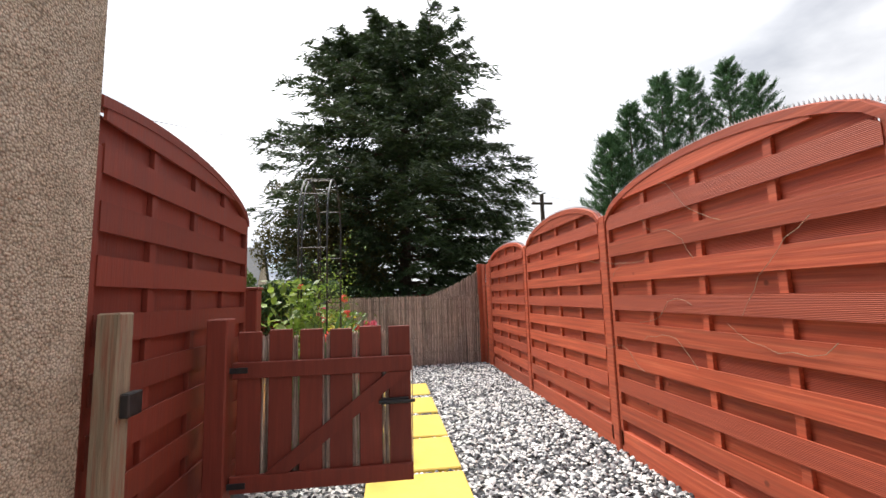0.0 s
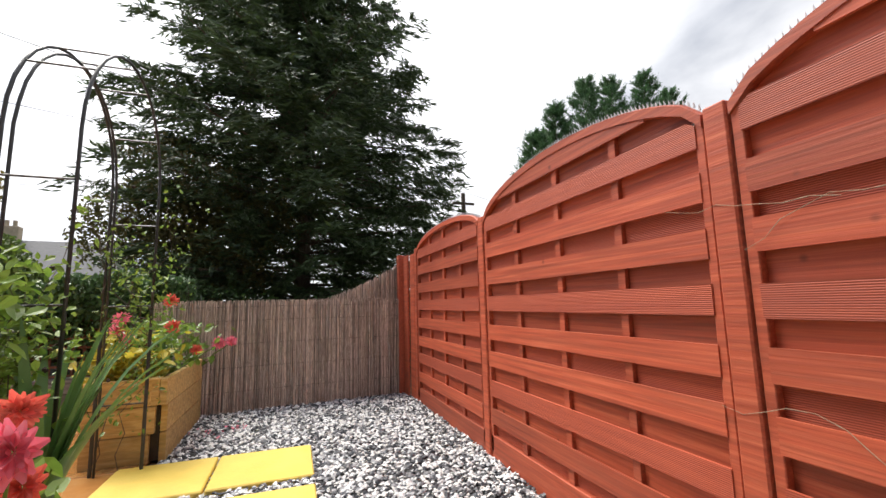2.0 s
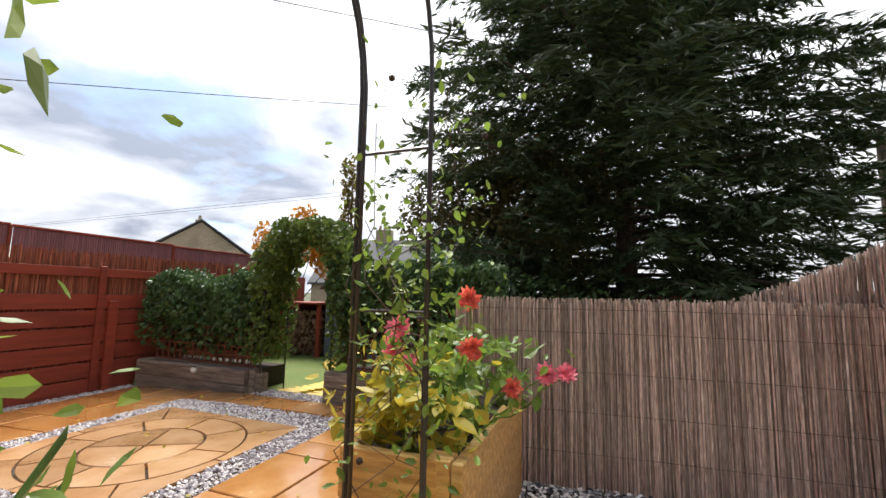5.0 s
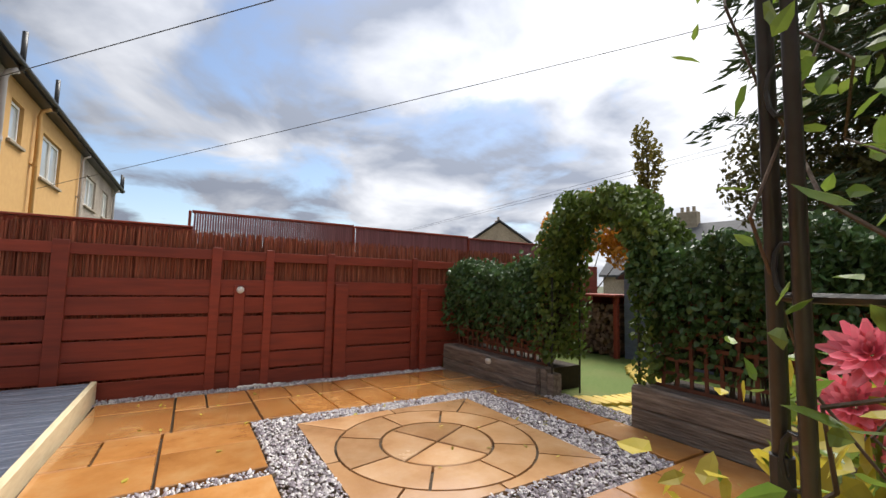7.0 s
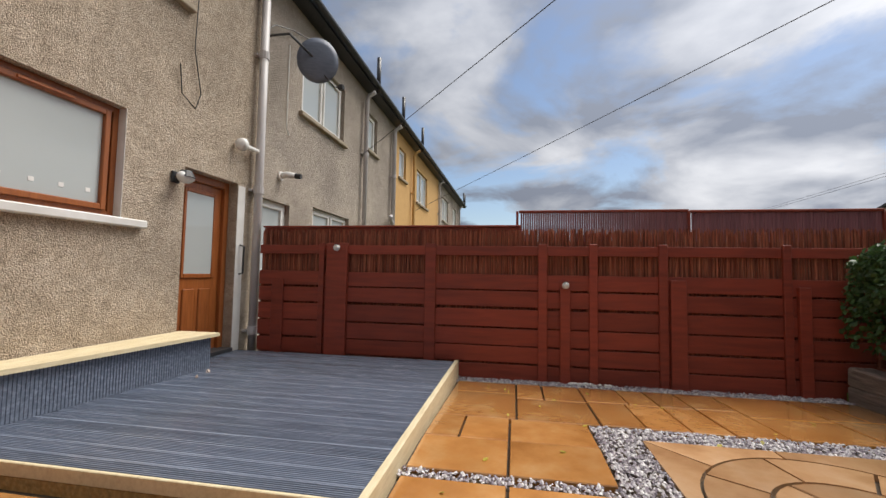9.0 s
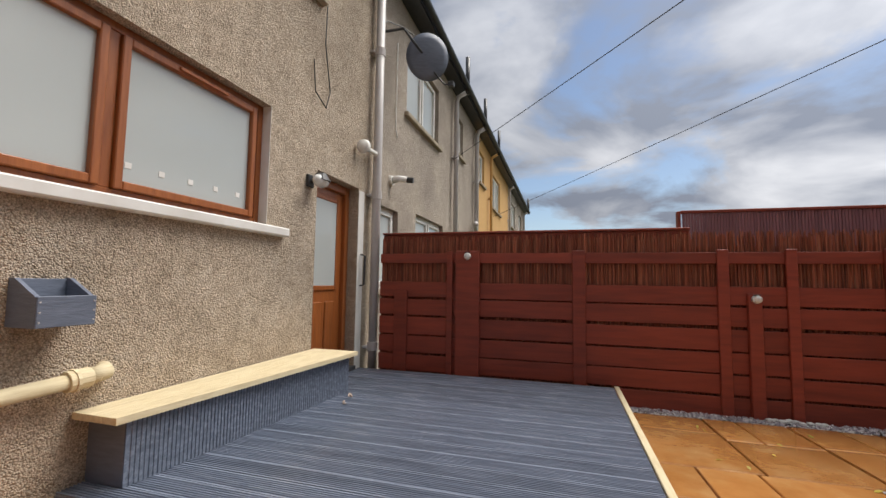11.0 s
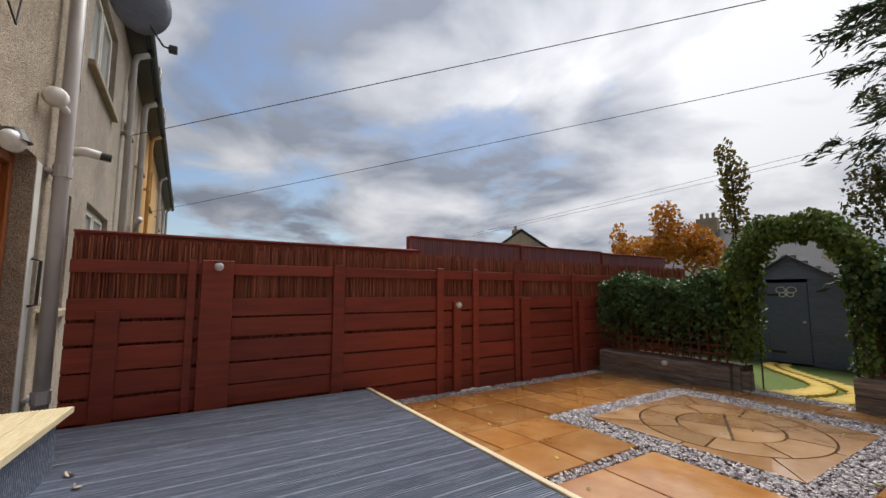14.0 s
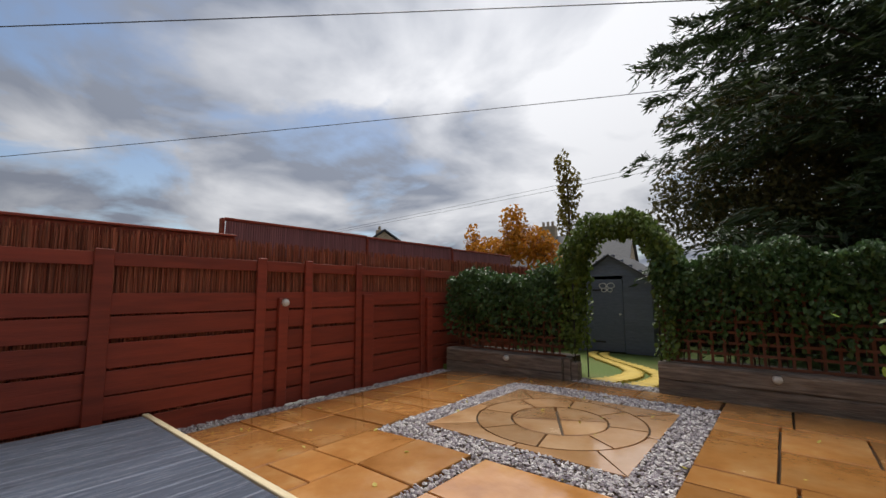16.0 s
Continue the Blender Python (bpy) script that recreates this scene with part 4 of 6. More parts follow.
def reeds(name, p0, p1, height, n, material, parent, label="", jitter=0.04, z0=0.0, r=0.0035, depth=0.02, sag=0.0, top_of=None):
    """Thin upright canes between two points, joined in one mesh, with an uneven top."""
    v, f = [], []
    p0, p1 = Vector(p0), Vector(p1)
    d = (p1 - p0)
    nrm = Vector((-d.y, d.x, 0)).normalized()
    for i in range(n):
        u = (i + RNG.uniform(-0.5, 0.5)) / n
        u = min(max(u, 0), 1)
        c = p0 + d * u + nrm * RNG.uniform(-depth, depth) * 0.5
        h = (top_of(u) if top_of else height) + RNG.uniform(-jitter, jitter * 0.6)
        lean = d.normalized() * RNG.normal() * 0.012
        rr = r * RNG.uniform(0.7, 1.4)
        b = len(v)
        a0 = RNG.uniform(0, 2)
        for zz, off in ((z0, Vector((0, 0, 0))), (h, lean)):
            for k in range(3):
                a = a0 + k * 2.094
                v.append((c.x + off.x + rr * math.cos(a), c.y + off.y + rr * math.sin(a), zz + p0.z + (p1.z - p0.z) * u))
        f += [(b, b + 1, b + 4, b + 3), (b + 1, b + 2, b + 5, b + 4), (b + 2, b, b + 3, b + 5), (b + 3, b + 4, b + 5)]
    ob = cloud_mesh(name, v, f, material, None, label)
    if parent:
        keep_parent(ob, parent)
    return tagged(ob, kind="stuff")


reeds("reed_backing", (GX0, 2.035, 0), (GX1, 2.035, 0), 0.965, 330, M_REED, gate, "reed screening behind the boards", 0.02, 0.17)

# reed screen at the end of the path
screen = thing("reed_screen", "weathered brown reed fence screen", "reed screen", at=(-0.2, 6.95, 0))
reeds("reed_cane", (-1.75, 6.80, 0), (0.86, 6.98, 0), 1.17, 1500, M_REED, screen, "upright split reeds", 0.035, -0.02, 0.0045, 0.03, top_of=lambda u: 1.16)
reeds("reed_cane", (-0.2, 7.02, 0), (0.92, 7.06, 0), 1.4, 500, M_REED, screen, "reeds rising to the fence corner", 0.03, 0.8, 0.0045, 0.03, top_of=lambda u: 1.14 + 0.48 * u ** 1.4)
for z in (0.2, 0.45, 0.7, 0.95, 1.1):
    P("wire", tube([(-1.75, 6.775, z), (-0.45, 6.865, z + 0.005), (0.85, 6.955, z)], 0.0013, 5), M_BLACK, screen)

# ---- long dark red fence along the far side ----
WX = -6.75
ff = thing("long_fence", "dark red boarded fence with reed behind and rail tops", "fence", at=(WX, 5, -0.1))
def fb(y0, y1, z0, z1, x0=WX, x1=WX + 0.022):
    return box(x0, x1, y0, y1, z0, z1, 0.003)
fence_posts = ((1.56, 1.72, 1.0, 0), (2.20, 2.27, 1.46, 0), (2.31, 2.58, 1.46, 1), (3.57, 3.70, 1.46, 0), (4.90, 5.00, 1.46, 0), (5.14, 5.25, 1.04, 1),
               (5.46, 5.55, 1.46, 0), (6.19, 6.28, 1.46, 0), (6.30, 6.46, 1.07, 1), (7.40, 7.48, 1.46, 0), (7.53, 7.64, 1.02, 1), (9.0, 9.1, 1.46, 0), (10.6, 10.7, 1.46, 0))
for ya, yb, zt, proud in fence_posts:
    P("upright", box(WX + 0.023, WX + 0.055 + 0.02 * proud, ya, yb, -0.12, zt, 0.005), M_RED_FAR, ff)
cuts = [1.36, 2.24, 3.63, 4.95, 6.24, 7.44, 9.05, 10.9]
levels = ((0.085, 0.265), (0.285, 0.475), (0.50, 0.70), (0.725, 0.905), (0.925, 1.10))
for ya, yb in zip(cuts, cuts[1:]):
    P("top_rail", fb(ya + 0.003, yb - 0.003, 1.325, 1.435), M_RED_FAR, ff)
    for i, (za, zb) in enumerate(levels):
        dz = 0.006 * math.sin(ya * 9 + i * 2)
        P("board", fb(ya + 0.003, yb - 0.003, za + dz, zb + dz), M_RED_FAR, ff)
    P("board", fb(ya + 0.003, yb - 0.003, -0.12, 0.065), M_RED_FAR, ff)
reeds("reed_backing", (WX - 0.03, 1.36, 0), (WX - 0.03, 10.9, 0), 1.62, 2600, M_REED_RED, ff, "red-painted reed behind the boards", 0.05, -0.12, 0.0048, 0.03)
P("backing", box(WX - 0.09, WX - 0.06, 1.36, 4.70, -0.2, 1.665, 0.002), M_RED_FAR, ff)
P("backing", box(WX - 0.09, WX - 0.06, 4.70, 11.5, -0.2, 1.50, 0.002), M_RED_FAR, ff)
P("cap_strip", box(WX - 0.10, WX - 0.02, 1.36, 4.70, 1.668, 1.69, 0.004), M_RED_FAR, ff)
ns = thing("slat_screen", "maroon slatted screen standing behind the fence", "screen", at=(-7.05, 7, 0))
for ya, yb, zt in ((4.70, 6.60, 1.87), (6.66, 8.55, 1.86), (8.61, 10.6, 1.84)):
    v, f = [], []
    y = ya
    while y < yb:
        b = len(v)
        for xx in (-7.05, -7.03):
            v += [(xx, y, -0.2), (xx, y + 0.021, -0.2), (xx, y + 0.021, zt), (xx, y, zt)]
        f += [(b, b + 1, b + 2, b + 3), (b + 7, b + 6, b + 5, b + 4), (b + 4, b + 5, b + 1, b), (b + 1, b + 5, b + 6, b + 2), (b + 2, b + 6, b + 7, b + 3), (b + 3, b + 7, b + 4, b)]
        y += 0.027
    s = cloud_mesh("slats", v, f, M_SCREEN)
    keep_parent(s, ns); tagged(s, kind="stuff")
    P("top_cap", box(-7.07, -7.01, ya - 0.02, yb + 0.02, zt, zt + 0.03, 0.004), M_RED_FAR, ns)
    P("end_post", box(-7.08, -7.0, ya - 0.055, ya - 0.025, -0.3, zt + 0.02, 0.004), M_RED_FAR, ns)


def fence_lamp(p, turn=0, tag="round white solar light on the fence"):
    t = thing("solar_light", tag, "solar light", "solar lights", at=p)
    part("body", tube([(0, 0, 0), (0.045, 0, 0)], 0.055, 16, 0.05), M_WHITE, t, smooth=True)
    bm = bmesh.new()
    bmesh.ops.create_uvsphere(bm, u_segments=14, v_segments=7, radius=0.045, matrix=Matrix.Translation((0.045, 0, 0)) @ Matrix.Diagonal((0.5, 1, 1, 1)))
    part("lens", bm, M_LENS, t, "clear ribbed lens", True)
    part("solar_cell", box(0.0, 0.05, -0.035, 0.035, 0.052, 0.058, 0.001), M_DARK, t)
    t.rotation_euler = (0, 0, radians(turn))
    t.scale = (0.75, 0.75, 0.75)
    return t


fence_lamp((WX + 0.078, 2.45, 1.40))
fence_lamp((WX + 0.078, 5.20, 0.99))

# ---- patio: sandstone flags, circle, gravel ----
patio = tagged(new("patio"), "wet sandstone flagged patio with a circle feature", "patio", kind="structure")


def flag(poly, material, name="flag", dz=0.0):
    c = sum((Vector(p) for p in poly), Vector((0, 0))) / len(poly)
    bm = prism([(p[0] - c.x, p[1] - c.y) for p in poly], -0.04, 0.0, 0.006)
    ob = link(name, bm, material, patio)
    ob.location = (c.x, c.y, gz(c.x, c.y) + dz)
    if c.x < -4.6:
        ob.rotation_euler = (0, -math.atan(0.045), 0)
    return ob


def flags(x0, x1, y0, y1, nx, ny, seed, gap=0.016):
    """Rows of flags of mixed length across a rectangle."""
    rg = random.Random(seed)
    ys = [y0 + (y1 - y0) * j / ny for j in range(ny + 1)]
    for j in range(ny):
        ws = [rg.uniform(0.6, 1.4) for _ in range(nx)]
        s, x = sum(ws), x0
        for w in ws:
            xe = x + (x1 - x0) * w / s
            if rg.random() < 0.25 and ys[j + 1] - ys[j] > 0.5:
                ym = ys[j] + (ys[j + 1] - ys[j]) * rg.uniform(0.4, 0.6)
                parts = ((ys[j], ym), (ym, ys[j + 1]))
            else:
                parts = ((ys[j], ys[j + 1]),)
            for ya, yb in parts:
                flag([(x + gap / 2, ya + gap / 2), (xe - gap / 2, ya + gap / 2), (xe - gap / 2, yb - gap / 2), (x + gap / 2, yb - gap / 2)], M_SANDSTONE, dz=rg.uniform(-0.002, 0.003))
            x = xe


SQ = (-5.18, -3.02, 5.20, 7.46)
flags(-6.48, -5.19, 4.02, 7.84, 2, 6, 1)
flags(-5.19, -4.19, 4.02, 5.19, 2, 2, 2)
flags(-4.09, -3.03, 4.02, 5.19, 1, 2, 3)
flags(-3.02, -1.36, 4.02, 7.84, 3, 6, 4)
flags(-5.17, -3.03, 7.47, 7.84, 3, 1, 5)
flags(-3.52, -1.90, 1.18, 4.01, 2, 4, 6)

CX, CY, R1, R2 = -4.06, 6.28, 0.70, 0.40


def arc(r, a0, a1, n=7):
    return [(CX + r * math.cos(a0 + (a1 - a0) * i / n), CY + r * math.sin(a0 + (a1 - a0) * i / n)) for i in range(n + 1)]


g2 = 0.009
for k in range(4):
    a0, a1 = math.pi / 2 * k + 0.5 + g2 / R2, math.pi / 2 * (k + 1) + 0.5 - g2 / R2
    m_ = (a0 + a1) / 2
    flag([(CX + 0.015 * math.cos(m_), CY + 0.015 * math.sin(m_))] + arc(R2 - g2, a0, a1), M_CIRCLE)
for k in range(8):
    a0, a1 = math.pi / 4 * k + 0.2, math.pi / 4 * (k + 1) + 0.2
    outer, inner = arc(R1 - g2, a0 + g2 / R1, a1 - g2 / R1), arc(R2 + g2, a0 + g2 / R2, a1 - g2 / R2)
    # ring stones are cut into quads so that each outline stays simple
    bm = bmesh.new()
    lo = [[bm.verts.new((p[0], p[1], z)) for p in outer + inner[::-1]] for z in (-0.04, 0.0)]
    n_ = len(lo[0])
    for i in range(n_):
        bm.faces.new((lo[0][i], lo[0][(i + 1) % n_], lo[1][(i + 1) % n_], lo[1][i]))
    h_ = n_ // 2
    for i in range(h_ - 1):
        bm.faces.new((lo[1][i], lo[1][i + 1], lo[1][n_ - 2 - i], lo[1][n_ - 1 - i]))
    bmesh.ops.recalc_face_normals(bm, faces=bm.faces)
    link("ring_stone", bm, M_CIRCLE, patio)
IN = (-4.88, -3.28, 5.49, 7.10)
corner_marks = [(IN[1], CY), (IN[1], IN[3]), (CX, IN[3]), (IN[0], IN[3]), (IN[0], CY), (IN[0], IN[2]), (CX, IN[2]), (IN[1], IN[2])]
for k in range(8):
    a0, a1 = math.pi / 4 * k, math.pi / 4 * (k + 1)
    pts = arc(R1 + g2, a0 + 0.012, a1 - 0.012)
    p, q = corner_marks[k], corner_marks[(k + 1) % 8]
    bm = bmesh.new()
    line = [(p[0] + (q[0] - p[0]) * i / 7, p[1] + (q[1] - p[1]) * i / 7) for i in range(8)]
    line[0] = (p[0] + (q[0] - p[0]) * 0.008, p[1] + (q[1] - p[1]) * 0.008)
    line[-1] = (q[0] - (q[0] - p[0]) * 0.008, q[1] - (q[1] - p[1]) * 0.008)
    lo = [[[bm.verts.new((u[0], u[1], z)) for u in row] for row in (pts, line)] for z in (-0.04, 0.0)]
    for i in range(7):
        bm.faces.new((lo[1][0][i], lo[1][1][i], lo[1][1][i + 1], lo[1][0][i + 1]))
        for row in (0, 1):
            bm.faces.new((lo[0][row][i], lo[0][row][i + 1], lo[1][row][i + 1], lo[1][row][i]))
    for i in (0, 7):
        bm.faces.new((lo[0][0][i], lo[0][1][i], lo[1][1][i], lo[1][0][i]))
    bmesh.ops.recalc_face_normals(bm, faces=bm.faces)
    link("corner_stone", bm, M_CIRCLE, patio)


def pebbles(name, label, areas, density, size, material, z=-0.02, avoid=()):
    """Loose stones: squashed irregular octahedra, joined."""
    pts = []
    for x0, x1, y0, y1 in areas:
        n = int((x1 - x0) * (y1 - y0) * density)
        p = np.stack([RNG.uniform(x0, x1, n), RNG.uniform(y0, y1, n)], 1)
        for a0, a1, b0, b1 in avoid:
            p = p[~((p[:, 0] > a0) & (p[:, 0] < a1) & (p[:, 1] > b0) & (p[:, 1] < b1))]
        pts.append(p)
    p = np.concatenate(pts)
    n = len(p)
    base = np.array([(1, 0, 0), (0.3, 0.9, 0.1), (-0.8, 0.5, 0), (-0.7, -0.6, 0.1), (0.4, -0.9, 0), (0.1, 0, 0.75), (-0.2, 0.1, -0.6)])
    b = base[None] * RNG.uniform(0.75, 1.25, (n, 7, 1))
    a = RNG.uniform(0, 6.283, n)
    tilt = RNG.normal(0, 0.35, (n, 2))
    s = size * RNG.uniform(0.6, 1.35, n)[:, None]
    X = b[:, :, 0] * np.cos(a)[:, None] - b[:, :, 1] * np.sin(a)[:, None]
    Y = b[:, :, 0] * np.sin(a)[:, None] + b[:, :, 1] * np.cos(a)[:, None]
    Z = b[:, :, 2] + X * tilt[:, :1] + Y * tilt[:, 1:]
    zz = np.array([gz(x, y) if x < -1.7 else 0.0 for x, y in p]) + z + RNG.uniform(-0.006, 0.012, n)
    v = np.stack([X * s + p[:, :1], Y * s * 0.8 + p[:, 1:], Z * s * 0.8 + zz[:, None]], 2).reshape(-1, 3)
    f0 = np.array([(0, 1, 5), (1, 2, 5), (2, 3, 5), (3, 4, 5), (4, 0, 5), (1, 0, 6), (2, 1, 6), (3, 2, 6), (4, 3, 6), (0, 4, 6)])
    f = (f0[None] + (np.arange(n) * 7)[:, None, None]).reshape(-1, 3)
    ob = cloud_mesh(name, v.tolist(), f.tolist(), material)
    return tagged(ob, label, "gravel", kind="stuff")


pebbles("patio_gravel", "plum and grey slate chippings between patio flags",
        [(SQ[0], IN[0], SQ[2], SQ[3]), (IN[1], SQ[1], SQ[2], SQ[3]), (IN[0], IN[1], SQ[2], IN[2]), (IN[0], IN[1], IN[3], SQ[3]), (-4.185, -4.095, 4.0, 5.2),
         (-6.72, -6.5, 4.0, 7.9), (-4.6, -3.6, 7.86, 8.12)], 3600, 0.0135, M_PEBBLE_P, -0.012)
STEPS = [1.87, 2.55, 3.22, 3.94, 4.71]
avoid = [(-0.88, -0.25, y, y + 0.62) for y in STEPS] + [(-1.52, -0.89, 4.71, 5.33)]
pebbles("path_gravel", "grey, black and white pebbles covering the side path", [(-0.95, 0.97, 1.2, 6.97), (-1.6, -0.95, 1.2, 2.6), (-1.3, -0.95, 4.0, 6.8)], 2300, 0.0185, M_PEBBLE, -0.016, avoid)
for y in STEPS:
    s = thing("stepping_stone", "yellow painted square stepping stone in gravel", "paving slab", "stepping stones", at=(-0.565, y + 0.31, 0))
    part("slab", box(-0.315, 0.315, -0.31, 0.31, -0.04, 0.012, 0.008), M_STEP, s)
s = thing("stepping_stone", "yellow painted square stepping stone in gravel", "paving slab", "stepping stones", at=(-1.205, 5.02, 0))
part("slab", box(-0.31, 0.31, -0.31, 0.31, -0.04, 0.012, 0.008), M_STEP, s)
# yellow crazy path over the lawn
yp = tagged(new("lawn_path"), "winding path of pale yellow paving pieces", "path", kind="structure")
rg = random.Random(5)
for i in range(26):
    u = i / 25
    y = 8.15 + 2.4 * u
    x = -4.1 + 0.35 * math.sin(u * 5.2) - 0.75 * u
    w = 0.42 - 0.24 * u
    for s_ in (-1, 1):
        c = Vector((x + s_ * w * 0.5, y))
        poly = [(c.x + w * 0.48 * math.cos(a) * rg.uniform(0.85, 1.05), c.y + 0.055 * math.sin(a) * rg.uniform(0.85, 1.1)) for a in (0.6, 1.6, 2.5, 3.7, 4.7, 5.6)]
        link("paving_piece", prism(poly, -0.03, 0.0, 0.004), M_STEP, yp)

# ---- sleepers, hedges, trellis, planted arch ----
def sleeper(label, x0, x1, y0, y1, z0, z1):
    t = thing("sleeper_planter", label, "planter", "sleeper planters", at=((x0 + x1) / 2, (y0 + y1) / 2, z0))
    h = (z1 - z0) / 2
    for k in range(2):
        bm = bmesh.new()
        n = 14
        rings = []
        for i in range(n + 1):
            x = x0 + (x1 - x0) * i / n
            j = lambda: RNG.uniform(-0.006, 0.006)
            rings.append([bm.verts.new((x, y0 + j(), z0 + h * k + 0.006)), bm.verts.new((x, y1 + j(), z0 + h * k + 0.006)), bm.verts.new((x, y1 + j(), z0 + h * (k + 1) + j())), bm.verts.new((x, y0 + 0.02 + j(), z0 + h * (k + 1) + j())), bm.verts.new((x, y0 + j(), z0 + h * (k + 1) - 0.02))])
        for a, b in zip(rings, rings[1:]):
            for q in range(5):
                bm.faces.new((a[q], a[(q + 1) % 5], b[(q + 1) % 5], b[q]))
        bm.faces.new(rings[0]); bm.faces.new(rings[-1])
        bmesh.ops.recalc_face_normals(bm, faces=bm.faces)
        P("sleeper", bm, M_SLEEPER, t)
    P("soil", box(x0 + 0.02, x1 - 0.02, y1 - 0.02, y1 + 0.5, z0, z1 - 0.03, 0), M_SOIL_SHADE, t)
    return t


HY = 7.88
sleeper("weathered railway sleeper planter under the shorter hedge", -6.60, -4.74, HY, HY + 0.2, -0.11, 0.25)
sleeper("weathered railway sleeper planter under the longer hedge", -3.62, -1.75, HY, HY + 0.2, -0.02, 0.32)
for i in range(2):
    t = thing("sleeper_post", "upright dark sleeper end beside the archway", "post", at=(-4.69 + i * 0.1, HY + 0.12, -0.05))
    part("shaft", box(-0.045, 0.045, -0.06, 0.07, 0, 0.30 - 0.04 * i, 0.01), M_SLEEPER, t)
for x, z in ((-5.53, 0.19), (-2.6, 0.26)):
    fence_lamp((x, HY - 0.002, z), -90, "small round solar light on the sleeper")


def trellis(x0, x1, z0, z1, y):
    t = thing("trellis", "brown square garden trellis behind the leaves", "trellis", "trellises", at=((x0 + x1) / 2, y, z0))
    x = x0
    while x < x1:
        P("upright_lath", box(x, x + 0.026, y, y + 0.012, z0, z1, 0), M_LATH, t); x += 0.11
    z = z0
    while z < z1:
        P("cross_lath", box(x0, x1, y - 0.013, y - 0.001, z, z + 0.026, 0), M_LATH, t); z += 0.11
    return t


trellis(-6.5, -4.75, 0.25, 1.15, HY + 0.19)
trellis(-3.58, -1.75, 0.32, 1.2, HY + 0.19)


def hedge(label, x0, x1, y0, y1, z0, z1, n, seed):
    t = thing("hedge", label, "hedge", "ivy hedges", at=((x0 + x1) / 2, (y0 + y1) / 2, z0))
    u = RNG.uniform(0, 1, (n, 3))
    x = x0 + (x1 - x0) * u[:, 0]
    h = z0 + (z1 - z0) * u[:, 1] ** 0.42
    lump = 0.06 * np.sin(x * 5 + seed) + 0.05 * np.sin(x * 11.3 + seed * 2)
    h = h + lump * (h - z0) / (z1 - z0)
    front = y0 - 0.10 * np.sin(np.clip((h - z0) / (z1 - z0), 0, 1) * 2.4) - 0.05 * np.sin(x * 7 + h * 6)
    y = front + (y1 - front) * u[:, 2] ** 2.2
    top = u[:, 1] > 0.93
    y[top] = y0 - 0.05 + (y1 - y0) * RNG.uniform(0, 1, top.sum())
    c = np.stack([x, y, h + RNG.normal(0, 0.02, n)], 1)
    ob = leaves("foliage", c, 0.058, M_IVY, None, "", np.tile([0, -0.5, -0.4], (n, 1)), 0.75)
    keep_parent(ob, t); tagged(ob, kind="stuff")
    bm = bmesh.new()
    rg = random.Random(seed)
    for i in range(26):
        xx = rg.uniform(x0 + 0.05, x1 - 0.05)
        add_tube(bm, [(xx, y0 + 0.2, z0 - 0.1), (xx + rg.uniform(-0.1, 0.1), y0 + 0.18, (z0 + z1) / 2), (xx + rg.uniform(-0.2, 0.2), y0 + 0.2, z1 - 0.1)], 0.008, 5, 0.004)
    P("stem_wood", bm, M_BARK, t)
    # added dark block, coloured like soil, stands in for shade deep among the leaves
    P("shaded_core", box(x0 + 0.08, x1 - 0.08, y0 + 0.28, y1 - 0.05, z0 + 0.1, z1 - 0.15, 0), M_SOIL_SHADE, t)
    return t


hedge("dense glossy green hedge trained on a short trellis", -6.62, -4.72, HY + 0.08, HY + 0.65, 0.30, 1.36, 8500, 1)
hedge("dense glossy green hedge trained on a long trellis", -3.62, -1.72, HY + 0.08, HY + 0.7, 0.38, 1.52, 9500, 2)

arch = thing("ivy_arch", "leafy climber grown over a metal garden arch", "garden arch", at=(-4.05, HY + 0.3, 0))
n = 9000
a = RNG.uniform(-0.25, math.pi + 0.25, n)
r = 0.40 + 0.27 * RNG.uniform(0, 1, n) ** 0.8
cx = -4.08 + r * 1.05 * np.cos(a)
cz = 1.33 + (r * 1.12 + 0.05 * np.sin(a * 7)) * np.maximum(np.sin(a), -0.3)
cy = HY + 0.30 + RNG.uniform(-0.33, 0.33, n)
low = RNG.uniform(0, 1, n) < 0.22
sgn = np.where(RNG.uniform(0, 1, n) < 0.5, -1, 1)
cx = np.where(low, -4.08 + sgn * RNG.uniform(0.44, 0.66, n), cx)
cz = np.where(low, RNG.uniform(0.25, 1.35, n) ** 0.8 * 1.05, cz)
ob = leaves("climbing_foliage", np.stack([cx, cy, cz], 1), 0.062, M_CLIMBER, None, "", np.tile([0, -0.4, -0.6], (n, 1)), 0.7)
keep_parent(ob, arch); tagged(ob, kind="stuff")
for x in (-4.58, -3.60):
    for y in (HY + 0.08, HY + 0.5):
        P("leg", tube([(x, y, -0.05), (x, y, 1.4)], 0.01, 8), M_BLACK, arch)
for y in (HY + 0.08, HY + 0.5):
    P("hoop", tube([(-4.09 + 0.49 * math.cos(q), y, 1.4 + 0.49 * math.sin(q)) for q in (math.pi * i / 14 for i in range(15))], 0.01, 8), M_BLACK, arch)

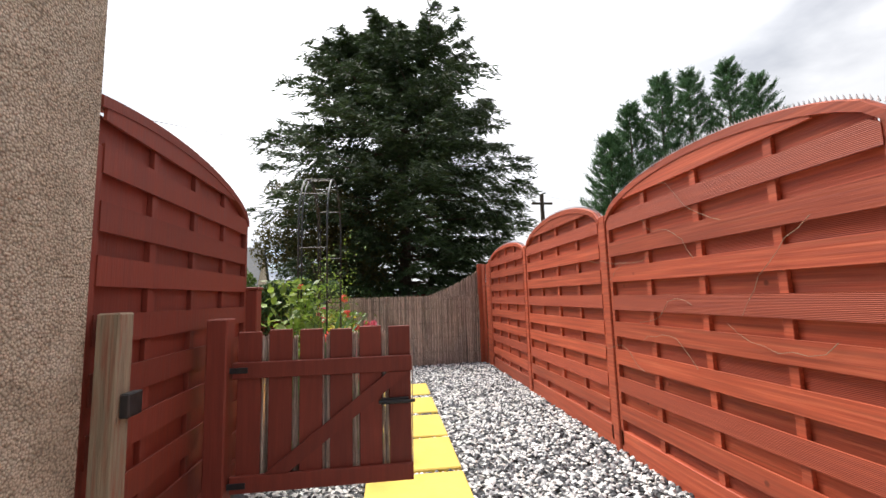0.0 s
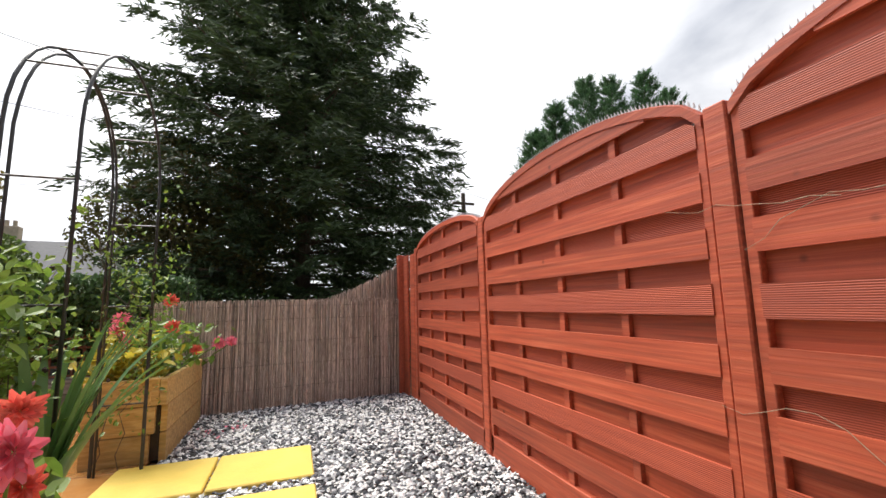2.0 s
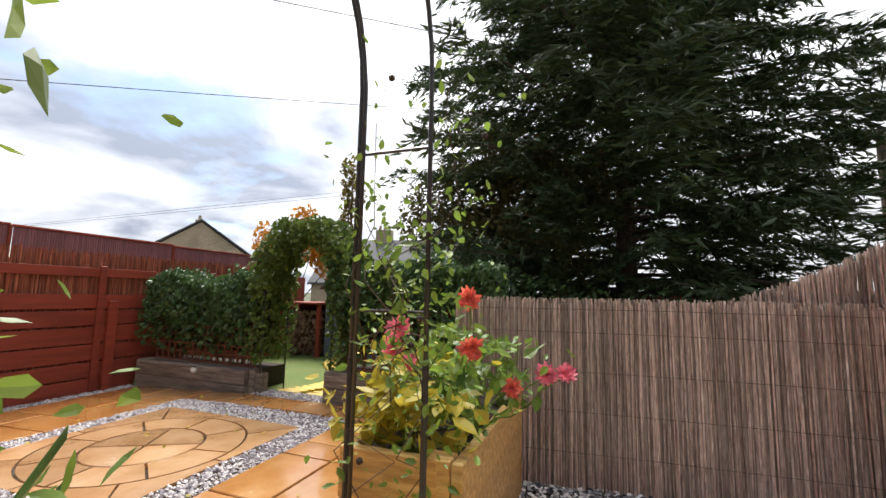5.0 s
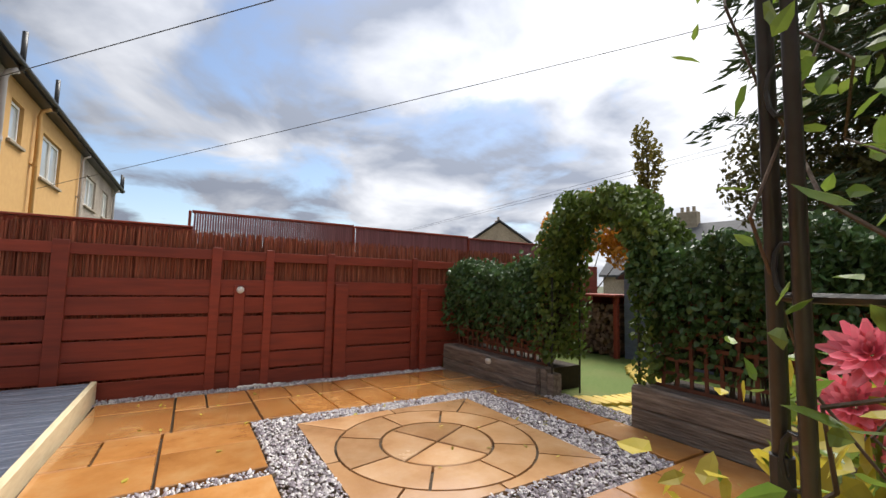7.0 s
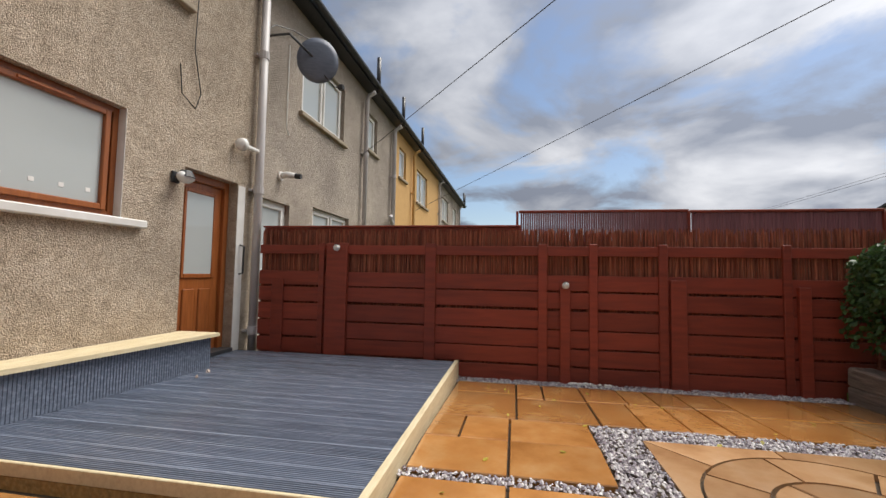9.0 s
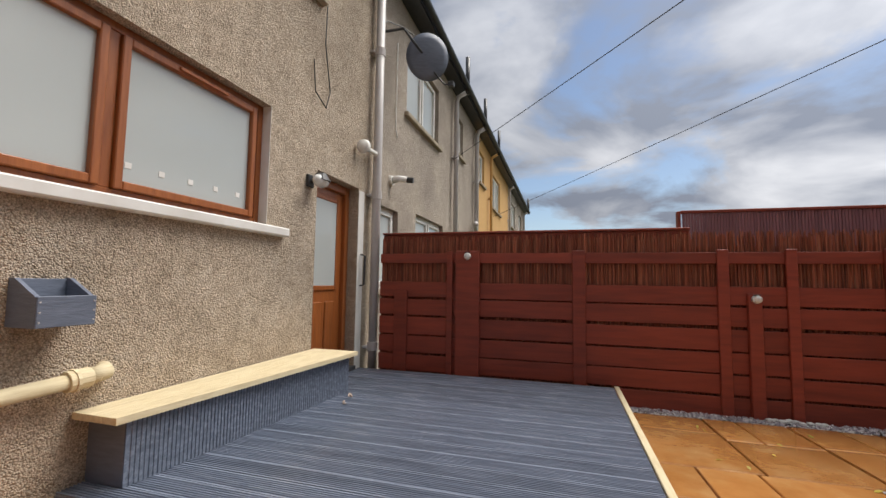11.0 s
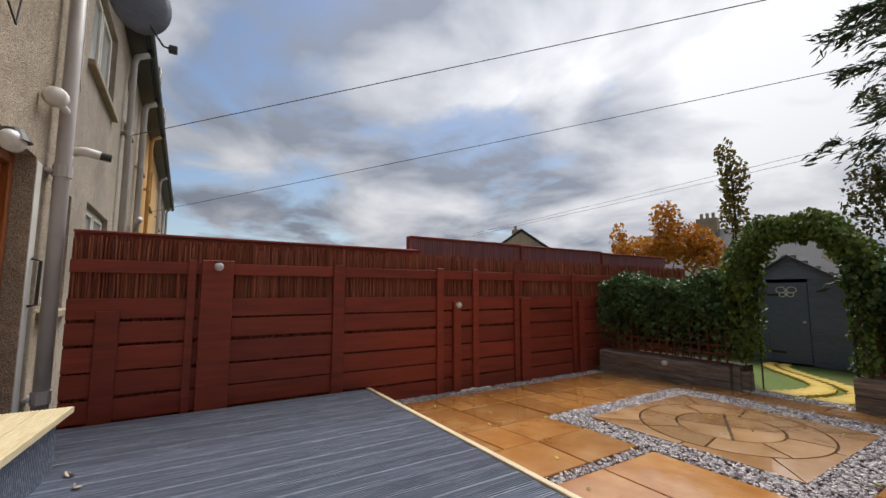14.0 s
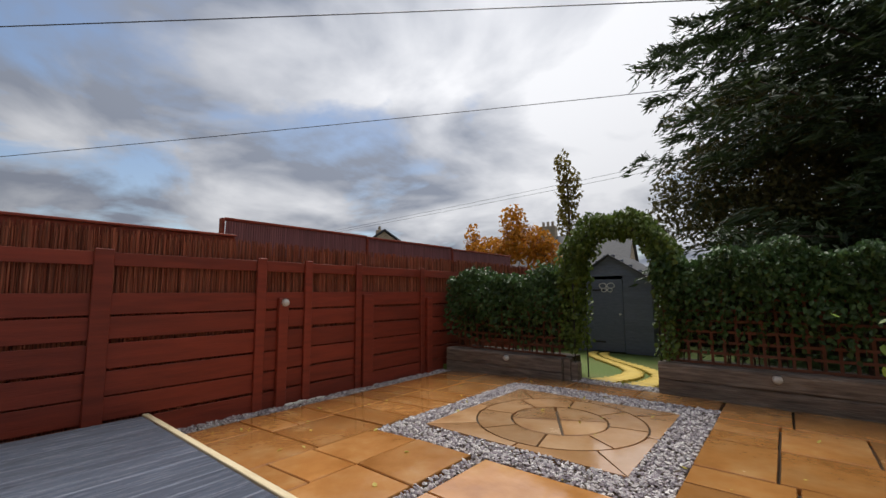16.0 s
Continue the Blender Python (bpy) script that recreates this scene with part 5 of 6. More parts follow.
# ---- shed and log store on the lawn ----
shed = thing("shed", "blue-grey painted garden shed with clapboard walls", "shed", at=(-5.0, 11.4, 0))
SY = 10.75
z = -0.02
i = 0
while z < 1.70:
    half = 0.70 if z < 1.30 else 0.70 * (1 - (z - 1.28) / 0.47)
    if half > 0.06:
        for xa, xb in ((-5.0 - half, min(-5.34, -5.0 + half)), (max(-4.78, -5.0 - half), -5.0 + half)) if z < 1.30 else ((-5.0 - half, -5.0 + half),):
            if xb > xa:
                bm = box(xa, xb, SY, SY + 0.02, z, z + 0.098, 0.002)
                bm.transform(Matrix.Identity(4))
                P("clapboard", bm, M_GREY_PAINT, shed)
    z += 0.1
P("side_wall", box(-5.70, -5.68, SY + 0.02, 12.3, -0.03, 1.30, 0), M_GREY_PAINT, shed)
P("side_wall", box(-4.32, -4.30, SY + 0.02, 12.3, -0.03, 1.30, 0), M_GREY_PAINT, shed)
P("inner_back", box(-5.68, -4.32, 12.25, 12.3, -0.03, 1.6, 0), M_GREY_PAINT, shed)
for s_ in (-1, 1):
    rf = bmesh.new()
    v = [rf.verts.new((-5.0 + s_ * dx, y, zz)) for y in (SY - 0.08, 12.35) for dx, zz in ((0, 1.76), (0.80, 1.24), (0.80, 1.27), (0, 1.79))]
    for f in ((0, 1, 2, 3), (7, 6, 5, 4), (0, 4, 5, 1), (1, 5, 6, 2), (2, 6, 7, 3), (3, 7, 4, 0)):
        rf.faces.new([v[q] for q in f])
    bmesh.ops.recalc_face_normals(rf, faces=rf.faces)
    P("roof_panel", rf, M_SLATE, shed)
sd = P("door", box(-5.335, -4.785, SY - 0.012, SY + 0.01, 0.0, 1.32, 0.004), M_GREY_PAINT, shed)
for zz in (0.15, 1.1):
    P("strap_hinge", box(-5.33, -5.12, SY - 0.018, SY - 0.013, zz, zz + 0.035, 0.001), M_BLACK, sd)
P("knob", tube([(-4.84, SY - 0.05, 0.68), (-4.84, SY - 0.01, 0.68)], 0.02, 8), M_WHITE, sd)
bf = thing("butterfly_ornament", "pale metal butterfly ornament on the shed door", "ornament", at=(-5.06, SY - 0.02, 1.15))
for s_ in (-1, 1):
    bm = bmesh.new()
    for cx_, cz_, rx_, rz_ in ((0.075, 0.05, 0.065, 0.05), (0.055, -0.03, 0.045, 0.035)):
        add_tube(bm, [(s_ * (cx_ + rx_ * math.cos(q)), 0, cz_ + rz_ * math.sin(q)) for q in (6.28 * k / 12 for k in range(13))], 0.009, 6)
    part("wing", bm, M_LENS, bf)
part("body", tube([(0, 0, -0.05), (0, 0, 0.06)], 0.008), M_LENS, bf)
ls = thing("log_store", "red painted log store packed with split logs", "log store", at=(-6.2, 10.9, 0))
for x in (-6.68, -5.80):
    P("post", box(x, x + 0.07, 10.6, 10.67, -0.03, 0.95, 0.004), M_RED_FAR, ls)
P("roof_board", box(-6.72, -5.70, 10.5, 11.3, 0.95, 0.99, 0.004), M_RED_FAR, ls)
P("back_board", box(-6.68, -5.73, 11.2, 11.22, -0.03, 0.95, 0), M_RED_FAR, ls)
rg = random.Random(3)
lm = bmesh.new()
add_tube(lm, [(0, -0.2, 0), (0, 0.2, 0)], 0.05, 6)
log0 = None
for zi in range(12):
    for xi in range(9):
        if log0 is None:
            log0 = P("log", lm, M_LOG, ls); o = log0
        else:
            o = log0.copy(); scene.collection.objects.link(o)
        o.location = (-6.56 + xi * 0.088 + rg.uniform(-0.015, 0.015), 10.88 + rg.uniform(-0.06, 0.06), 0.02 + zi * 0.07 + rg.uniform(-0.01, 0.01))
        o.rotation_euler = (rg.uniform(-0.1, 0.1), rg.uniform(0, 3), rg.uniform(-0.15, 0.15))
        o.scale = (rg.uniform(0.8, 1.15), 1, rg.uniform(0.6, 0.9))
bfn = tagged(new("back_fence"), "dark red boarded fence behind the lawn", "fence", kind="structure")
x = -6.9
while x < 3.0:
    link("fence_board", box(x, x + 0.145, 12.9, 12.925, -0.32, 1.25, 0.002), M_RED_FAR, bfn); x += 0.15

# ---- raised timber bed beside the path ----
bed = thing("raised_bed", "raised bed of pale treated timber boards", "raised bed", at=(-1.6, 6.05, 0))
B0 = (-1.78, -1.27, 5.42, 6.68)
for k in range(3):
    za, zb = 0.0 + 0.197 * k - 0.02 * (k == 0), 0.197 * (k + 1) - 0.006
    P("front_board", box(B0[0], B0[1] - 0.10 + 0.03 * (k % 2), B0[2], B0[2] + 0.045, za, zb, 0.004), M_TIMBER, bed)
    P("side_board", box(B0[1] - 0.045, B0[1], B0[2] + (0.0 if k == 2 else 0.05), B0[3], za, zb, 0.004), M_TIMBER, bed)
    P("back_side_board", box(B0[0], B0[0] + 0.045, B0[2] + 0.05, B0[3], za, zb, 0.004), M_TIMBER, bed)
P("corner_block", box(B0[1] - 0.15, B0[1] - 0.05, B0[2] + 0.004, B0[2] + 0.10, 0.395, 0.588, 0.004), M_TIMBER, bed, "orange-toned corner block")
P("soil", box(B0[0] + 0.05, B0[1] - 0.05, B0[2] + 0.05, B0[3], 0.0, 0.55, 0), M_SOIL_SHADE, bed)

# ---- black metal arch over the side entrance ----
ma = thing("metal_arch", "thin black metal garden arch with rungs", "garden arch", at=(-1.5, 4.68, 0))
LX, LY, SPR = (-1.65, -1.36), (4.06, 5.27), 1.95
RAD = (LY[1] - LY[0]) / 2
for x in LX:
    pts = [(x, LY[0], -0.05), (x, LY[0], SPR)] + [(x, 4.665 - RAD * math.cos(q), SPR + RAD * 1.05 * math.sin(q)) for q in (math.pi * i / 16 for i in range(1, 16))] + [(x, LY[1], SPR), (x, LY[1], -0.05)]
    P("hoop", tube(pts, 0.009, 8), M_BLACK, ma, smooth=True)
    P("sleeve", tube([(x, LY[1], 0.0), (x, LY[1], 0.95)], 0.012, 8), M_BLACK, ma)
pts = [(LX[0] + 0.03, LY[0] + 0.02, -0.05), (LX[0] + 0.03, LY[0] + 0.02, SPR)] + [(LX[0] + 0.03, 4.665 - (RAD - 0.03) * math.cos(q), SPR + (RAD - 0.03) * 1.05 * math.sin(q)) for q in (math.pi * i / 16 for i in range(1, 16))] + [(LX[0] + 0.03, LY[1] - 0.02, SPR), (LX[0] + 0.03, LY[1] - 0.02, -0.05)]
P("inner_hoop", tube(pts, 0.008, 8), M_BLACK, ma, smooth=True)
for i in range(9):
    z = 0.35 + 0.2 * i
    P("scroll", tube([(LX[0] + 0.015 + 0.012 * math.cos(q), LY[1] - 0.01, z + 0.03 * math.sin(q)) for q in (6.283 * k / 10 for k in range(11))], 0.003, 5), M_BLACK, ma)
for y in LY:
    for z in (0.45, 1.12, 1.70):
        P("rung", tube([(LX[0], y, z), (LX[1], y, z)], 0.006, 6), M_BLACK, ma)
for i in (3, 6, 8, 10, 13):
    q = math.pi * i / 16
    P("rung", tube([(LX[0], 4.665 - RAD * math.cos(q), SPR + RAD * 1.05 * math.sin(q)), (LX[1], 4.665 - RAD * math.cos(q), SPR + RAD * 1.05 * math.sin(q))], 0.006, 6), M_BLACK, ma)


def stem_path(rg, p0, p1, wob=0.06, n=6):
    p0, p1 = Vector(p0), Vector(p1)
    return [p0 + (p1 - p0) * (i / n) + Vector((rg.uniform(-wob, wob), rg.uniform(-wob, wob), rg.uniform(-wob, wob) * 0.4)) * math.sin(math.pi * i / n) for i in range(n + 1)]


def climber(label, legs, n, size, seed, z0, z1, spread=0.12, heads=8):
    t = thing("climber", label, "climbing plant", at=(*legs[0], 0))
    rg = random.Random(seed)
    pts = []
    for i in range(7):
        a, b = rg.choice(legs), rg.choice(legs)
        path = stem_path(rg, (a[0], a[1], 0.0 if i < 3 else z0), (b[0] + rg.uniform(-0.15, 0.15), b[1] + rg.uniform(-0.1, 0.1), rg.uniform(z0 + 0.3, z1)), 0.12, 9)
        P("stem", tube(path, 0.0032, 5, 0.0015), M_BARK, t)
        for p in path[2:]:
            pts += [p + Vector((abs(rg.gauss(0, spread)) - 0.02, rg.gauss(0, spread * 0.6), rg.gauss(0, spread))) for _ in range(n // 56)]
    pts = [p for p in pts if p.z > 0.25]
    ob = leaves("foliage", [tuple(p) for p in pts], size, M_BED_LEAF, None, "", None, 0.5, flat=0.2)
    keep_parent(ob, t)
    for i in range(heads):
        p = rg.choice(pts)
        bm = bmesh.new()
        bmesh.ops.create_icosphere(bm, subdivisions=1, radius=0.014, matrix=Matrix.Translation(p))
        P("seed_head", bm, M_SEED, t)
    return t


climber("leggy green climber with dark seed heads on the metal arch", [(-1.66, 5.29), (-1.36, 5.29), (-1.5, 5.3)], 620, 0.040, 4, 0.8, 2.1)
climber("bushy climber with dry heads on the metal arch", [(-1.66, 4.10), (-1.50, 4.08)], 800, 0.050, 9, 0.5, 1.5, 0.085)


def dahlia_head(bm, c, r, facing, rg):
    f = Vector(facing).normalized()
    s = f.orthogonal().normalized(); u = f.cross(s)
    for ring, (k, tilt, ln) in enumerate(((14, 0.15, 1.0), (12, 0.5, 0.85), (10, 0.9, 0.65), (6, 1.25, 0.45))):
        for i in range(k):
            a = 6.283 * (i + 0.5 * ring) / k + rg.uniform(-0.1, 0.1)
            d = (s * math.cos(a) + u * math.sin(a)) * math.cos(tilt) + f * math.sin(tilt)
            w = d.cross(f).normalized() if abs(d.dot(f)) < 0.99 else s
            L = r * ln * rg.uniform(0.85, 1.1)
            c0 = Vector(c)
            v = [bm.verts.new(c0 + d * L * q + w * L * ww + f * L * zz) for q, ww, zz in ((0.1, 0, 0), (0.6, 0.2, 0.06), (1.0, 0.05, 0.12), (1.0, -0.05, 0.12), (0.6, -0.2, 0.06), (0.6, 0, -0.02))]
            bm.faces.new((v[0], v[5], v[1])); bm.faces.new((v[5], v[2], v[1])); bm.faces.new((v[5], v[3], v[2])); bm.faces.new((v[5], v[4], v[3])); bm.faces.new((v[0], v[4], v[5]))


def flower_plant(name, label, base, heads, n_leaf, spread, zr, leaf_m, petal_m, seed, leaf_size=0.078, head_r=0.065, ground_z=0.55):
    t = thing(name, label, "flowering plant", at=base)
    rg = random.Random(seed)
    b = Vector(base)
    for h in heads:
        P("stem", tube(stem_path(rg, b + Vector((rg.uniform(-0.08, 0.08), rg.uniform(-0.08, 0.08), 0)), h, 0.04), 0.006, 5, 0.004), M_BED_LEAF, t)
        bm = bmesh.new()
        dahlia_head(bm, h, head_r * rg.uniform(0.85, 1.15), (rg.uniform(-0.2, 0.6), rg.uniform(-1.0, -0.4), rg.uniform(0.1, 0.6)), rg)
        P("flower", bm, petal_m, t)
    pts = [(b.x + rg.gauss(0, spread[0]), b.y + rg.gauss(0, spread[1]), rg.uniform(*zr)) for _ in range(n_leaf)]
    keep_parent(leaves("foliage", pts, leaf_size, leaf_m, None, "", None, 0.6, flat=0.5), t)
    for i in range(8):
        p = rg.choice(pts)
        P("stem", tube(stem_path(rg, b, p, 0.03), 0.005, 5, 0.003), M_BED_LEAF, t)
    return t


flower_plant("dahlia", "coral dahlia in leaf in the raised bed", (-1.40, 5.85, 0.55), [(-1.37, 5.81, 1.16), (-1.22, 6.08, 0.72), (-1.33, 5.72, 0.95)], 150, (0.12, 0.16), (0.56, 1.0), M_BED_LEAF, M_CORAL, 1)
flower_plant("dahlia", "pink dahlia leaning over the raised bed's edge", (-1.30, 6.30, 0.55), [(-0.98, 6.38, 0.76), (-1.08, 6.36, 0.75)], 120, (0.12, 0.14), (0.56, 0.95), M_BED_LEAF, M_PINK, 2)
flower_plant("dahlia", "pink dahlia with yellowing leaves in the raised bed", (-1.66, 5.78, 0.55), [(-1.68, 5.72, 1.02), (-1.70, 5.70, 0.93), (-1.64, 5.74, 0.86)], 170, (0.16, 0.16), (0.56, 0.95), M_YELLOW_LEAF, M_PINK, 3)
flower_plant("leafy_shrub", "yellow-green leafy plant filling the raised bed", (-1.70, 6.25, 0.55), [], 260, (0.15, 0.22), (0.56, 1.0), M_BED_LEAF, M_PINK, 5)
flower_plant("leafy_shrub", "yellowing low plant at the bed's front", (-1.55, 5.55, 0.55), [], 110, (0.15, 0.06), (0.58, 0.80), M_YELLOW_LEAF, M_PINK, 6, 0.10)


def strap_plant(label, base, n, length, seed, width=0.045):
    t = thing("strap_leaf_plant", label, "plant", at=base)
    rg = random.Random(seed)
    for i in range(n):
        a = rg.uniform(0, 6.28); L = length * rg.uniform(0.6, 1.1); lean = rg.uniform(0.14, 0.42)
        d = Vector((math.cos(a), math.sin(a), 0)); s = Vector((-d.y, d.x, 0))
        bm = bmesh.new()
        prev = None
        for k in range(8):
            u = k / 7
            c = d * (L * lean * u ** 1.5) + Vector((0, 0, L * (u - 0.55 * lean * u * u * u)))
            w = width * (0.6 + 0.8 * u) * (1 - u ** 3) + 0.002
            row = [bm.verts.new(c - s * w * 0.5), bm.verts.new(c - Vector((0, 0, 0.012))), bm.verts.new(c + s * w * 0.5)]
            if prev:
                bm.faces.new((prev[0], prev[1], row[1], row[0])); bm.faces.new((prev[1], prev[2], row[2], row[1]))
            prev = row
        part("leaf", bm, M_STRAP, t, smooth=True)
    return t


strap_plant("upright blades of an iris-like plant in the bed", (-1.48, 6.05, 0.55), 9, 0.5, 11, 0.03)
tagged(link("planting_bed", box(-1.72, -1.02, 2.75, 3.98, -0.03, 0.06, 0.02), M_SOIL_SHADE), "dark soil bed beside the path", "planting bed", kind="structure")
strap_plant("arching broad strap leaves beside the path", (-1.36, 3.93, 0.06), 34, 1.1, 12, 0.055)
strap_plant("arching strap leaves growing by the gate", (-1.45, 3.25, 0.06), 16, 0.7, 13, 0.05)
flower_plant("dahlia", "coral dahlia among strap leaves by the path", (-1.15, 3.2, 0.06), [(-1.02, 3.12, 0.66), (-1.10, 3.25, 0.82), (-1.18, 3.05, 0.84), (-1.0, 3.0, 0.56)], 150, (0.12, 0.16), (0.12, 0.66), M_BED_LEAF, M_CORAL, 7, 0.10, 0.07)
flower_plant("rose_bush", "tall leafy bush with small red buds by the arch", (-1.62, 3.75, 0.06), [(-1.55, 3.7, 1.28)], 330, (0.10, 0.20), (0.3, 1.35), M_BED_LEAF, M_CORAL, 8, 0.085, 0.03)

flower_plant("dahlia", "pink dahlia leaning over the path bed", (-1.05, 2.95, 0.06), [(-0.98, 2.98, 0.78), (-1.14, 3.1, 0.62)], 130, (0.13, 0.15), (0.10, 0.55), M_BED_LEAF, M_PINK, 14, 0.11, 0.075)
white = thing("alyssum", "low mound of small white flowers by the path", "flowering plant", at=(-0.98, 3.45, 0.02))
pts = [(-0.98 + RNG.normal(0, 0.09), 3.45 + RNG.normal(0, 0.16), 0.05 + abs(RNG.normal(0, 0.12))) for _ in range(420)]
keep_parent(leaves("foliage", pts[:220], 0.035, M_BED_LEAF, None, "", None, 0.5, flat=0.3), white)
tagged(keep_parent(leaves("blossom", pts[220:], 0.016, M_WHITE, None, "", None, 0.9, flat=0.6), white), "tiny white blossoms", kind="stuff")

# ---- trees ----
def conifer(label, base, height, profile, n_branch, per, material, seed, leaf, rise, droop, bare=0.06, tilt=-0.3, leaders=((0, 0, 1.0),), spread=0.16, aspect=0.2, name="conifer_tree"):
    """Boughs in a spiral up one or more leaders (x, y, share of the height); profile gives the reach of a bough at a height."""
    t = thing(name, label, "tree", at=base)
    rg = np.random.default_rng(seed)
    C, W = [], []
    tb, lb = bmesh.new(), bmesh.new()
    add_tube(tb, [(0, 0, -0.3), (0.05, 0, height * 0.4), (0, 0.05, height * 0.8)], 0.024 * height, 9, 0.05)
    for lx, ly, share in leaders:
        add_tube(tb, [(0, 0, height * 0.6), (lx * 0.7, ly * 0.7, height * 0.78), (lx, ly, height * share)], 0.06, 6, 0.01)
    for i in range(n_branch):
        u = bare + (1 - bare) * (i + rg.uniform(0, 1)) / n_branch
        lx, ly, share = leaders[i % len(leaders)]
        k = max(0.0, (u - 0.6) / 0.4)
        root = np.array([lx * k, ly * k, height * u * (1 + (share - 1) * k)])
        L = profile(u) * rg.choice([0.55, 0.8, 0.95, 1.0, 1.12], p=[0.15, 0.25, 0.3, 0.2, 0.1]) * rg.uniform(0.9, 1.08)
        if k > 0.3 and len(leaders) > 1:
            L *= 0.85
        a = i * 2.39996 + rg.uniform(-0.5, 0.5)
        d = np.array([math.cos(a), math.sin(a), 0])
        side = np.cross(d, [0, 0, 1])
        r_ = rise + rg.uniform(-0.12, 0.2) + 0.35 * k
        axis = lambda s: root[None] + d[None] * (L * s)[:, None] + np.array([0, 0, 1.0])[None] * (L * (r_ * s - droop * s * s + 0.45 * droop * s ** 4))[:, None]
        if i % 2 == 0:
            add_tube(lb, [tuple(q) for q in axis(np.array([0.0, 0.35, 0.7, 0.95]))], 0.035 * min(1, L / 3) + 0.008, 5, 0.004)
        n_spray = max(4, int(per / 16))
        s = rg.uniform(0.12, 1.0, n_spray) ** 0.7
        sg = rg.choice([-1, 1], n_spray)
        reach = (spread * L * (1.15 - s) + 0.16) * rg.uniform(0.5, 1.3, n_spray)
        foot = axis(s)
        way = d[None] * 0.75 + side[None] * (sg * 0.8)[:, None] + np.array([0, 0, 1.0])[None] * (tilt + rg.normal(0, 0.16, n_spray))[:, None]
        way[:, :2] += rg.normal(0, 0.15, (n_spray, 2))
        q = np.tile(np.linspace(0.05, 1.0, 16), (n_spray, 1))
        pos = foot[:, None, :] + way[:, None, :] * (reach[:, None] * q)[:, :, None]
        pos[:, :, 2] -= 0.25 * reach[:, None] * q * q * (1 if tilt < 0 else -0.6)
        pos += rg.normal(0, 0.035, pos.shape)
        C.append(pos.reshape(-1, 3)); W.append(np.repeat(way, 16, axis=0))
    part("trunk", tb, M_BARK, t)
    part("limb_wood", lb, M_BARK, t)
    ob = leaves("crown", np.concatenate(C), leaf, material, t, "", np.concatenate(W), aspect, 0.4, needle=True)
    tagged(ob, kind="stuff")
    return t


conifer("tall dark conifer with drooping uneven boughs", (-0.25, 12.8, -0.3), 10.6, lambda u: 4.35 * (1 - u ** 4) ** 0.75 * (0.85 + 0.15 * min(1, u / 0.2)), 430, 480, M_CONIFER, 21, 0.20, 0.12, 0.30, 0.07, -0.22,
        ((-0.5, 0, 1.0), (1.15, 0.3, 1.0), (-1.7, 0.2, 0.93)), 0.24)
for i, (x, y, h, rr) in enumerate(((7.9, 14.3, 7.0, 1.9), (9.2, 14.9, 8.6, 2.0), (10.4, 14.5, 9.7, 2.1), (11.9, 14.8, 10.1, 2.2), (13.4, 14.4, 10.4, 2.2), (15.0, 14.6, 10.0, 2.3))):
    conifer("blue-green feathery cypress beyond the fence", (x, y, -0.3), h + 0.3, lambda u, rr=rr: rr * (1 - u) ** 0.8 + 0.15, 150, 260, M_LEYLAND, 30 + i, 0.15, 0.75, 0.05, 0.05, 0.8, spread=0.26, aspect=0.16)


def broadleaf(label, base, clumps, n_each, leaf, material, seed, trunk_r=0.06, name="tree", ways=None):
    """clumps: (x, y, z, rx, ry, rz) round the base."""
    t = thing(name, label, "tree", at=base)
    rg = np.random.default_rng(seed)
    top = max(c[2] for c in clumps)
    part("trunk", tube([(0, 0, -0.2), (0.04, 0.02, top * 0.5), (0, 0, top)], trunk_r, 8, 0.012), M_BARK, t)
    lb = bmesh.new()
    pts = []
    big = max(c[3] * c[4] * c[5] for c in clumps)
    for c in clumps:
        add_tube(lb, [(0, 0, c[2] * 0.4), (c[0] * 0.6, c[1] * 0.6, c[2] * 0.75), c[:3]], trunk_r * 0.35, 5, 0.004)
        for k in range(7):
            dd = rg.normal(size=3); dd /= np.linalg.norm(dd)
            e = np.array(c[:3]) + dd * np.array(c[3:]) * 1.05
            add_tube(lb, [c[:3], tuple((np.array(c[:3]) + e) / 2 + rg.normal(0, 0.03, 3)), tuple(e)], 0.006, 4, 0.002)
        nn_ = max(40, int(n_each * c[3] * c[4] * c[5] / big))
        p = rg.normal(size=(nn_, 3)); p /= np.linalg.norm(p, axis=1)[:, None]
        p *= rg.uniform(0.2, 1.0, (nn_, 1)) ** 0.6
        sub = np.sin(p[:, 0] * 9 + c[0] * 3) * np.sin(p[:, 1] * 8 + c[1]) * np.sin(p[:, 2] * 9 + c[2])
        p = p[sub > -0.28]
        pts.append(p * np.array(c[3:])[None] + np.array(c[:3])[None])
    part("limb_wood", lb, M_BARK, t)
    tagged(leaves("crown", np.concatenate(pts), leaf, material, t, "", None, 0.6), kind="stuff")
    return t


broadleaf("narrow upright tree with olive-yellow autumn leaves", (-6.7, 13.0, -0.3), [(0, 0, 3.3, 0.32, 0.32, 0.6), (0.05, 0, 4.1, 0.36, 0.36, 0.6), (-0.1, 0, 4.7, 0.22, 0.22, 0.45)], 480, 0.11, M_AUTUMN, 41)
broadleaf("bushy tree in bright orange autumn leaf", (-9.0, 13.8, -0.3), [(-0.6, 0, 2.6, 0.9, 0.7, 0.55), (0.6, 0, 2.8, 0.9, 0.7, 0.6), (0.2, 0, 3.5, 0.45, 0.4, 0.6), (-1.3, 0, 3.0, 0.3, 0.3, 0.7), (1.2, 0.1, 2.4, 0.6, 0.5, 0.6)], 1900, 0.12, M_ORANGE_LEAF, 42)
